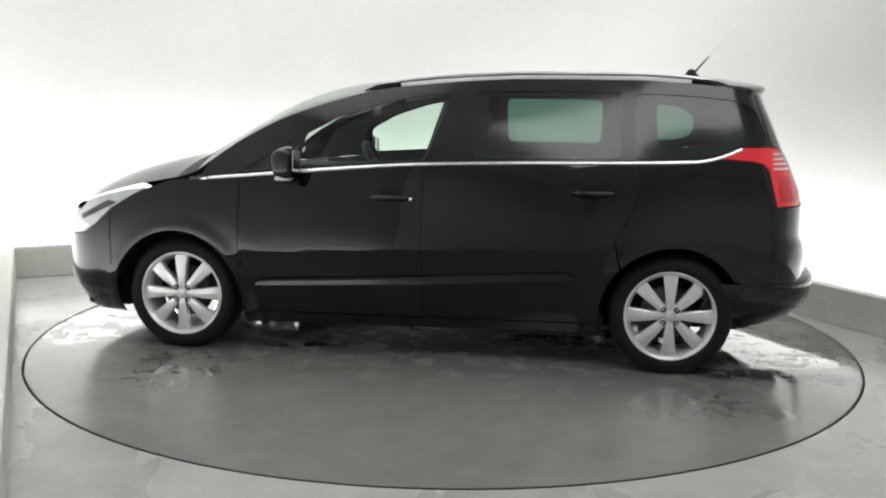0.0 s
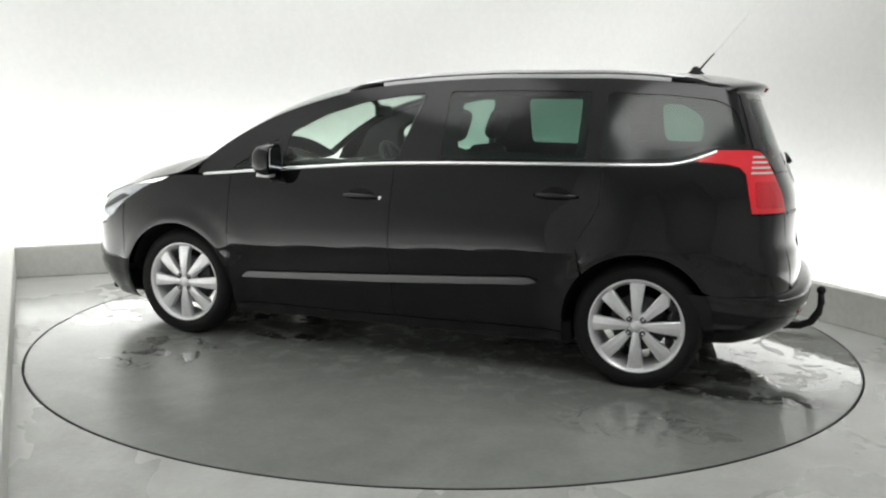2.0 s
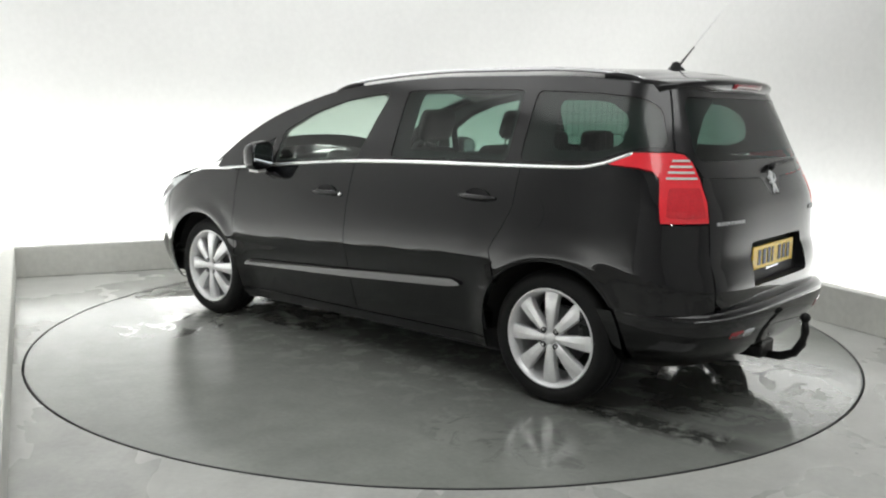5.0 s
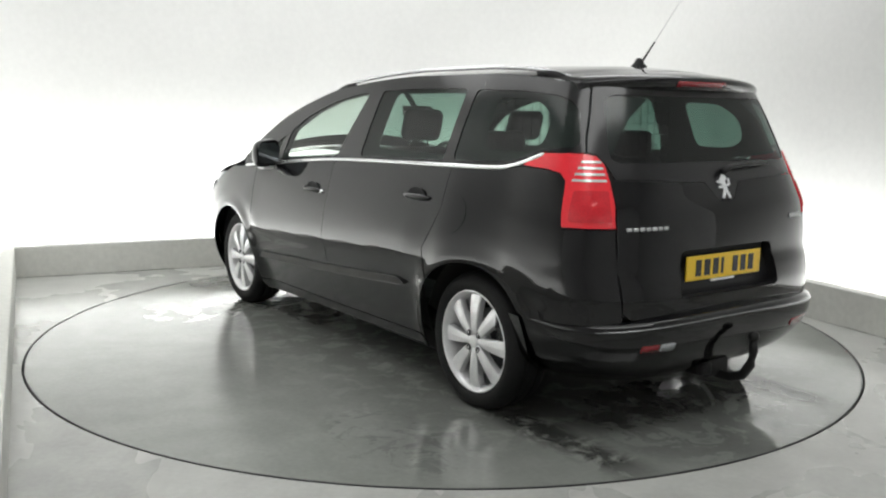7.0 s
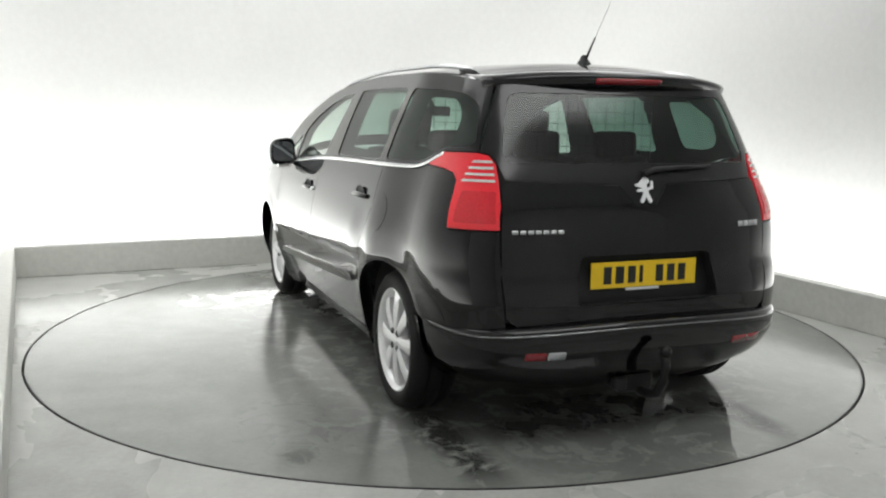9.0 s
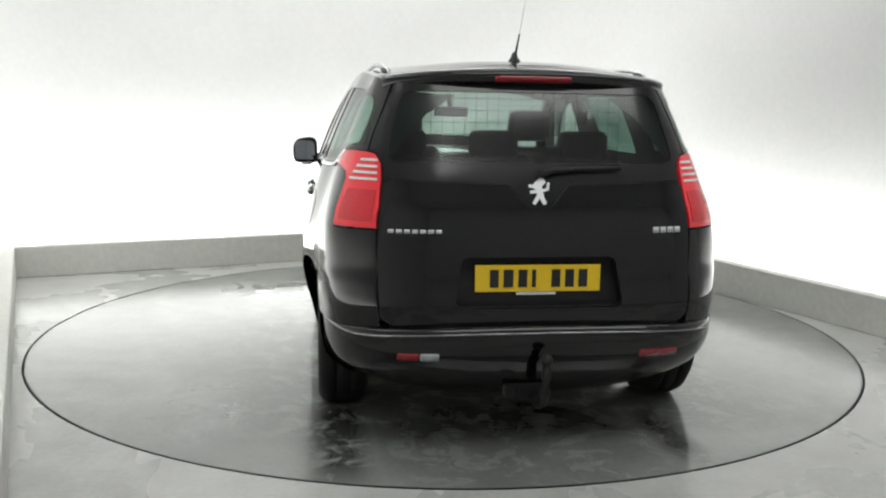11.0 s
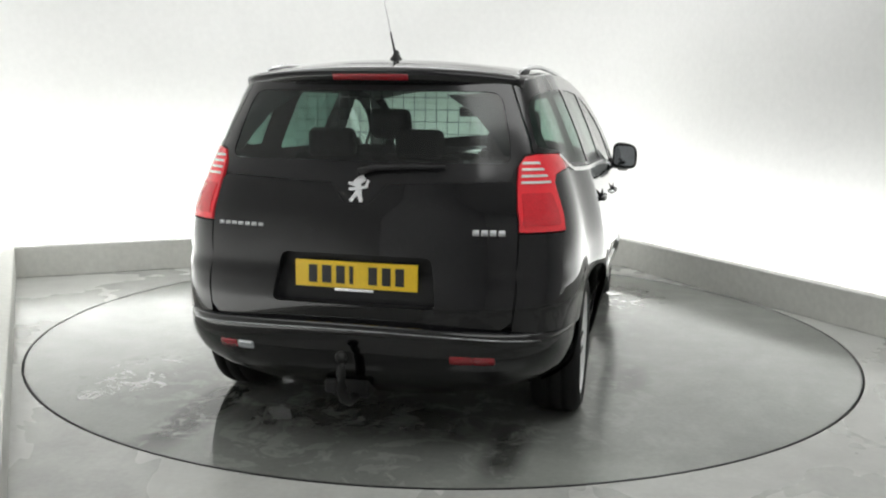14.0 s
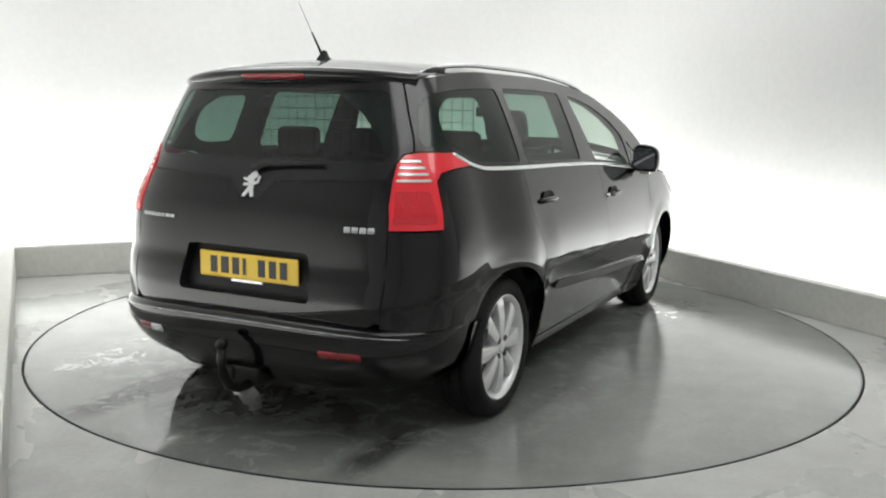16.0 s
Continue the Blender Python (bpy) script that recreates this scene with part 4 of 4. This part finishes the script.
    def bump_at(y_rel, z, off=0.0):
        """A place on the bumper: y_rel runs from -1 to 1 round the back."""
        W = w_at(-1.9, z) + proud(z) + off
        L = 0.6
        q = abs(y_rel)
        rise = 0.05 * q ** 3 * (1 - smooth01((z - 0.21) / 0.2))
        return Vector((rear_x(z) + L - L * (1 - q ** 3.3) ** (1 / 3.3) - (bulge(z) + off) * (1 - q ** 10), y_rel * W, z + rise - 0.040 * q ** 2.5 * smooth01((z - 0.36) / 0.14)))

    def bump_y(y, z, off=0.0):
        return bump_at(max(-1.0, min(1.0, y / (w_at(-1.9, z) + proud(z)))), z, off)

    bm = bmesh.new()
    rows = []
    for z in zs:
        rows.append([bm.verts.new(bump_at(math.sin(math.pi * (k / 56 - 0.5)), z)) for k in range(57)])
    for a, b2 in zip(rows, rows[1:]):
        for k in range(56):
            bm.faces.new((a[k], a[k + 1], b2[k + 1], b2[k]))
    # side ends run forward to the wheel arches
    for s, idx in ((1, 56), (-1, 0)):
        prev = None
        for row, z in zip(rows, zs):
            v = row[idx]
            xe = AXLE_R - math.sqrt(max(0.0, (ARCH_R + 0.004) ** 2 - (v.co.z - HUB_Z) ** 2)) if abs(v.co.z - HUB_Z) < ARCH_R else -1.5
            e = []
            for f in (0.12, 0.25, 0.37, 0.5, 0.62, 0.75, 0.87, 1.0):
                x = v.co.x + (xe - v.co.x) * f
                e.append(bm.verts.new((x, s * (w_at(x, v.co.z) + proud(z)), v.co.z)))
            cur = [v] + e
            if prev:
                for k in range(8):
                    bm.faces.new((prev[k], prev[k + 1], cur[k + 1], cur[k]))
            prev = cur
    bmesh.ops.remove_doubles(bm, verts=bm.verts[:], dist=0.0005)
    bmesh.ops.recalc_face_normals(bm, faces=bm.faces)
    bp = part("rear_bumper", bm, PAINT, car, "black rear bumper")

    def on_bumper(poly, off):
        b = sheet(poly, (), 0.03)
        for v in b.verts:
            v.co = bump_y(v.co.x, v.co.y, off)
        bmesh.ops.reverse_faces(b, faces=b.faces[:])
        return add_rim(b, 0.01)
    # highlight along the black bumper crest, drawn as a thin metallic strip
    trim = [(0.75 - 1.50 * k / 40, 0.5155) for k in range(41)] + [(-0.75 + 1.50 * k / 40, 0.5100) for k in range(41)]
    part("bumper_glint", on_bumper(trim, 0.003), CREST_GLINT, bp, "thin metallic line drawn for the highlight on the bumper crest")
    for y0, y1, mat, lab in ((0.575, 0.49, RED_DARK, "red fog lamp"), (0.485, 0.41, LAMP_CLEAR, "clear reversing lamp"), (-0.41, -0.50, RED_DARK, "dark red reflector"), (-0.50, -0.585, RED_DARK, "red fog lamp")):
        part("bumper_lamp", on_bumper(rounded([(y0, 0.395), (y1, 0.395), (y1, 0.432), (y0, 0.432)], 0.01), 0.003), mat, bp, lab)
    # tow bar
    tb = tube([(-1.95, 0.0, 0.245), (-2.02, 0, 0.225), (-2.08, 0, 0.205), (-2.15, 0, 0.208), (-2.21, 0, 0.235), (-2.245, 0, 0.29), (-2.255, 0, 0.35), (-2.252, 0, 0.40)], [0.022] * 6 + [0.02, 0.016], 12)
    tow = part("tow_bar", tb, COATED, car, "black swan-neck tow bar")
    ball = bmesh.new()
    bmesh.ops.create_uvsphere(ball, u_segments=20, v_segments=12, radius=0.025, matrix=Matrix.Translation((-2.251, 0, 0.418)))
    part("tow_ball", ball, COATED, tow, "black tow ball")
    part("tow_bracket", box(-2.09, -1.9, -0.06, 0.10, 0.20, 0.28, 0.012, 2), COATED, tow, "black bracket", False)
    part("tow_socket", box(-2.10, -2.05, 0.07, 0.13, 0.215, 0.275, 0.012, 2), PLASTIC, tow, "black socket", False)


def build_front():
    z0 = 0.19
    zt = 0.628
    zs = zsteps(z0, zt)
    half = [(Q * w_at(1.9, z), z) for z in zs]
    bm = front_sheet(half + [(-y, z) for y, z in half[::-1]])
    for s in (1, -1):
        side = [(corner_front(z), z) for z in zs] + [(1.95, 0.648), (1.86, 0.704), (1.766, 0.787), (1.766, 0.48)] + arch(AXLE_F, ARCH_R, 22, -20, 8)
        side = [p for p in side if p[1] >= z0]
        join(bm, side_sheet(s, side))
    panel("front_bumper", bm, PAINT, "black front bumper")
    panel("grille", front_sheet(rounded([(0.45, 0.25), (0.55, 0.52), (-0.55, 0.52), (-0.45, 0.25)], 0.05), off=0.006), PLASTIC, "black grille")
    panel("nose_panel", front_sheet([(0.575, 0.622), (0.56, 0.78), (-0.56, 0.78), (-0.575, 0.622)]), PAINT)
    for s in (1, -1):
        fog = front_sheet(rounded([(s * 0.62, 0.30), (s * 0.62, 0.40), (s * 0.76, 0.42), (s * 0.76, 0.32)], 0.02), off=0.006)
        panel("fog_lamp", fog, CLEAR_LENS, "clear fog lamp")


def spoke_mesh():
    """One broad flat spoke of the rim, pointing up."""
    bm = bmesh.new()
    rows = []
    for r, w, y in ((0.030, 0.013, 0.006), (0.06, 0.020, 0.010), (0.09, 0.024, 0.011), (0.14, 0.030, 0.010), (0.19, 0.0355, 0.004), (0.222, 0.040, -0.004)):
        row = []
        for t, d in ((-1.0, -0.035), (-1.0, -0.004), (-0.82, 0.0), (0.0, 0.003), (0.82, 0.0), (1.0, -0.004), (1.0, -0.035)):
            row.append(bm.verts.new((w * t, y + d, r)))
        rows.append(row)
    for a, b in zip(rows, rows[1:]):
        for k in range(6):
            bm.faces.new((a[k], a[k + 1], b[k + 1], b[k]))
    bmesh.ops.recalc_face_normals(bm, faces=bm.faces)
    return bm


def build_wheel(ax, s):
    m = Matrix.Translation((ax, s * 0.774, HUB_Z)) @ (Matrix.Identity(4) if s > 0 else Matrix.Rotation(math.pi, 4, "Z"))
    # brake disc and hub behind the spokes
    hub = lathe([(0.001, 0.02), (0.05, 0.02), (0.06, 0.0), (0.14, 0.0), (0.145, -0.005), (0.145, -0.02), (0.10, -0.03), (0.10, -0.12), (0.001, -0.12)], 40)
    wheel = part("wheel", hub, DARK_METAL, car, "silver alloy wheel with black tyre")
    wheel.matrix_local = m
    W = 0.108
    tyre = lathe([(0.237, -W + 0.012), (0.25, -W), (0.285, -W - 0.004), (0.312, -W + 0.016), (0.3235, -W + 0.045), (WHEEL_R, -0.04), (WHEEL_R, -0.036), (0.319, -0.035), (0.319, -0.028), (WHEEL_R, -0.027),
                  (WHEEL_R, 0.027), (0.319, 0.028), (0.319, 0.035), (WHEEL_R, 0.036), (0.3235, W - 0.045), (0.312, W - 0.016), (0.285, W + 0.004), (0.25, W), (0.237, W - 0.012)], 72)
    part("tyre", tyre, RUBBER, wheel, "black tyre")
    lip = lathe([(0.212, -0.10), (0.205, 0.0), (0.212, 0.070), (0.224, 0.088), (0.232, 0.100), (0.238, 0.103), (0.242, 0.099), (0.242, 0.080)], 72)
    part("rim", lip, ALLOY, wheel, "silver rim")
    sp = bpy.data.meshes.new("spoke")
    b = spoke_mesh()
    b.transform(Matrix.Translation((0, 0.085, 0)))
    b.to_mesh(sp)
    b.free()
    sp.materials.append(ALLOY)
    for k in range(8):
        o = new("spoke", sp)
        o.parent = wheel
        o.matrix_local = Matrix.Rotation(2 * math.pi * (k + 0.02) / 8, 4, "Y")
    cap = lathe([(0.001, 0.099), (0.020, 0.0985), (0.027, 0.095), (0.029, 0.0885), (0.055, 0.0840), (0.064, 0.078), (0.068, 0.04)], 36)
    part("wheel_cap", cap, ALLOY, wheel, "silver centre cap")
    for k in range(4):
        t = 2 * math.pi * (k + 0.5) / 4
        nut = lathe([(0.001, 0.094), (0.006, 0.094), (0.007, 0.100), (0.010, 0.100), (0.0115, 0.0965), (0.016, 0.0965), (0.0165, 0.07)], 12)
        nut.transform(Matrix.Translation((0.050 * math.cos(t), 0, 0.050 * math.sin(t))))
        part("wheel_bolt", nut, DARK_METAL, wheel, "dark wheel bolt")


def soft_box(x0, x1, y0, y1, z0, z1, bevel, m=None):
    b = box(x0, x1, y0, y1, z0, z1, bevel, 3, m)
    return b


def build_seat(x, y, w, lean, name, head=True):
    s = part(name, soft_box(x - 0.05, x + 0.47, y - w / 2, y + w / 2, 0.48, 0.64, 0.04), SEAT, car, "dark grey cloth seat")
    m = Matrix.Translation((x, y, 0.60)) @ Matrix.Rotation(-radians(lean), 4, "Y")
    part("backrest", soft_box(-0.07, 0.07, -w / 2, w / 2, 0.0, 0.58, 0.05, m), SEAT, s)
    if head:
        part("headrest", soft_box(-0.045, 0.045, -0.13, 0.13, 0.63, 0.82, 0.045, m), SEAT, s)
        for d in (-0.06, 0.06):
            part("headrest_post", tube([m @ Vector((0, d, 0.55)), m @ Vector((0, d, 0.66))], 0.006, 8), CHROME, s, "chrome post")


def build_cabin():
    part("cabin_floor", box(-1.85, 1.2, -0.56, 0.56, 0.30, 0.34), CABIN, car, "dark cabin floor", False)
    part("underbody", box(-1.92, 2.0, -0.56, 0.56, 0.22, 0.30, 0.03), UNDER, car, "dark underbody", False)
    part("underbody_middle", box(-1.02, 1.02, -0.806, 0.806, 0.17, 0.29, 0.02), UNDER, car, "dark underbody between the axles", False)
    part("front_undertray", box(1.745, 2.02, -0.74, 0.74, 0.20, 0.34, 0.02), UNDER, car, "dark undertray behind the front bumper", False)
    bm = soft_box(0.62, 1.20, -0.78, 0.78, 0.60, 1.00, 0.06)
    dash = part("dashboard", bm, CABIN, car, "dark grey dashboard")
    part("bulkhead", box(1.18, 1.24, -0.78, 0.78, 0.3, 1.0), UNDER, car, "dark bulkhead", False)
    wm = Matrix.Translation((0.50, -0.38, 0.985)) @ Matrix.Rotation(radians(-62), 4, "Y")
    ring = [wm @ Vector((0.185 * math.cos(2 * math.pi * k / 32), 0.185 * math.sin(2 * math.pi * k / 32), 0)) for k in range(33)]
    st = part("steering_wheel", tube(ring, 0.015, 10), CABIN, car, "dark steering wheel")
    hub = lathe([(0.001, 0.02), (0.06, 0.015), (0.07, 0.0), (0.06, -0.03)], 20, "Z")
    hub.transform(wm)
    part("steering_hub", hub, CABIN, st)
    for a in (0, 180, 270):
        part("steering_spoke", tube([wm @ Vector((0, 0, 0)), wm @ Vector((0.18 * math.cos(radians(a + 90)), 0.18 * math.sin(radians(a + 90)), 0))], 0.014, 8), CABIN, st)
    build_seat(0.0, 0.40, 0.50, 18, "front_seat")
    build_seat(0.0, -0.38, 0.50, 18, "front_seat")
    for y in (0.47, 0.0, -0.47):
        build_seat(-0.86, y, 0.44, 20, "rear_seat", head=False)
    for y in (0.47, 0.0, -0.47):
        m = Matrix.Translation((-1.06, y, 1.16))
        part("rear_headrest", soft_box(-0.045, 0.045, -0.125, 0.125, -0.03, 0.12, 0.035, m), SEAT, car, "dark grey headrest")
    part("luggage_cover", box(-1.98, -1.15, -0.70, 0.70, 0.98, 1.0, 0.004), CABIN, car, "dark luggage cover", False)
    part("inner_mirror", soft_box(0.42, 0.44, -0.115, 0.115, 1.335, 1.40, 0.009), PLASTIC, car, "black inside mirror")
    part("mirror_stem", tube([(0.45, 0, 1.38), (0.52, 0, 1.45), (0.56, 0, 1.475)], 0.018, 8), PLASTIC, car, "black mirror stem")
    # load guard: a fine wire grid behind the seats
    g = bmesh.new()
    xg = -1.18
    for k in range(23):
        y = -0.616 + 0.056 * k
        join(g, box(xg - 0.0014, xg + 0.0014, y - 0.0014, y + 0.0014, 1.02, 1.54 - 0.12 * abs(y) ** 2))
    for k in range(9):
        z = 1.03 + 0.058 * k
        join(g, box(xg - 0.0014, xg + 0.0014, -0.62, 0.62, z - 0.0014, z + 0.0014))
    part("load_guard", g, PLASTIC, car, "black wire load guard", False)


for side in (1, -1):
    build_flank(side)
build_top()
build_rear()
build_front()
for axle in (AXLE_F, AXLE_R):
    for side in (1, -1):
        build_wheel(axle, side)
build_cabin()
build_extras()


# ---- what moves: the turntable carries the car round ----
def motions():
    rows_car, rows_table = [], []
    for t, a in HEADING:
        turn = Matrix.Rotation(radians(a), 4, "Z")
        rows_car.append((t, turn @ Matrix.Translation((OFFSET[0], OFFSET[1], 0.0))))
        rows_table.append((t, turn))
    walk(car, rows_car)
    walk(turntable, rows_table)


motions()
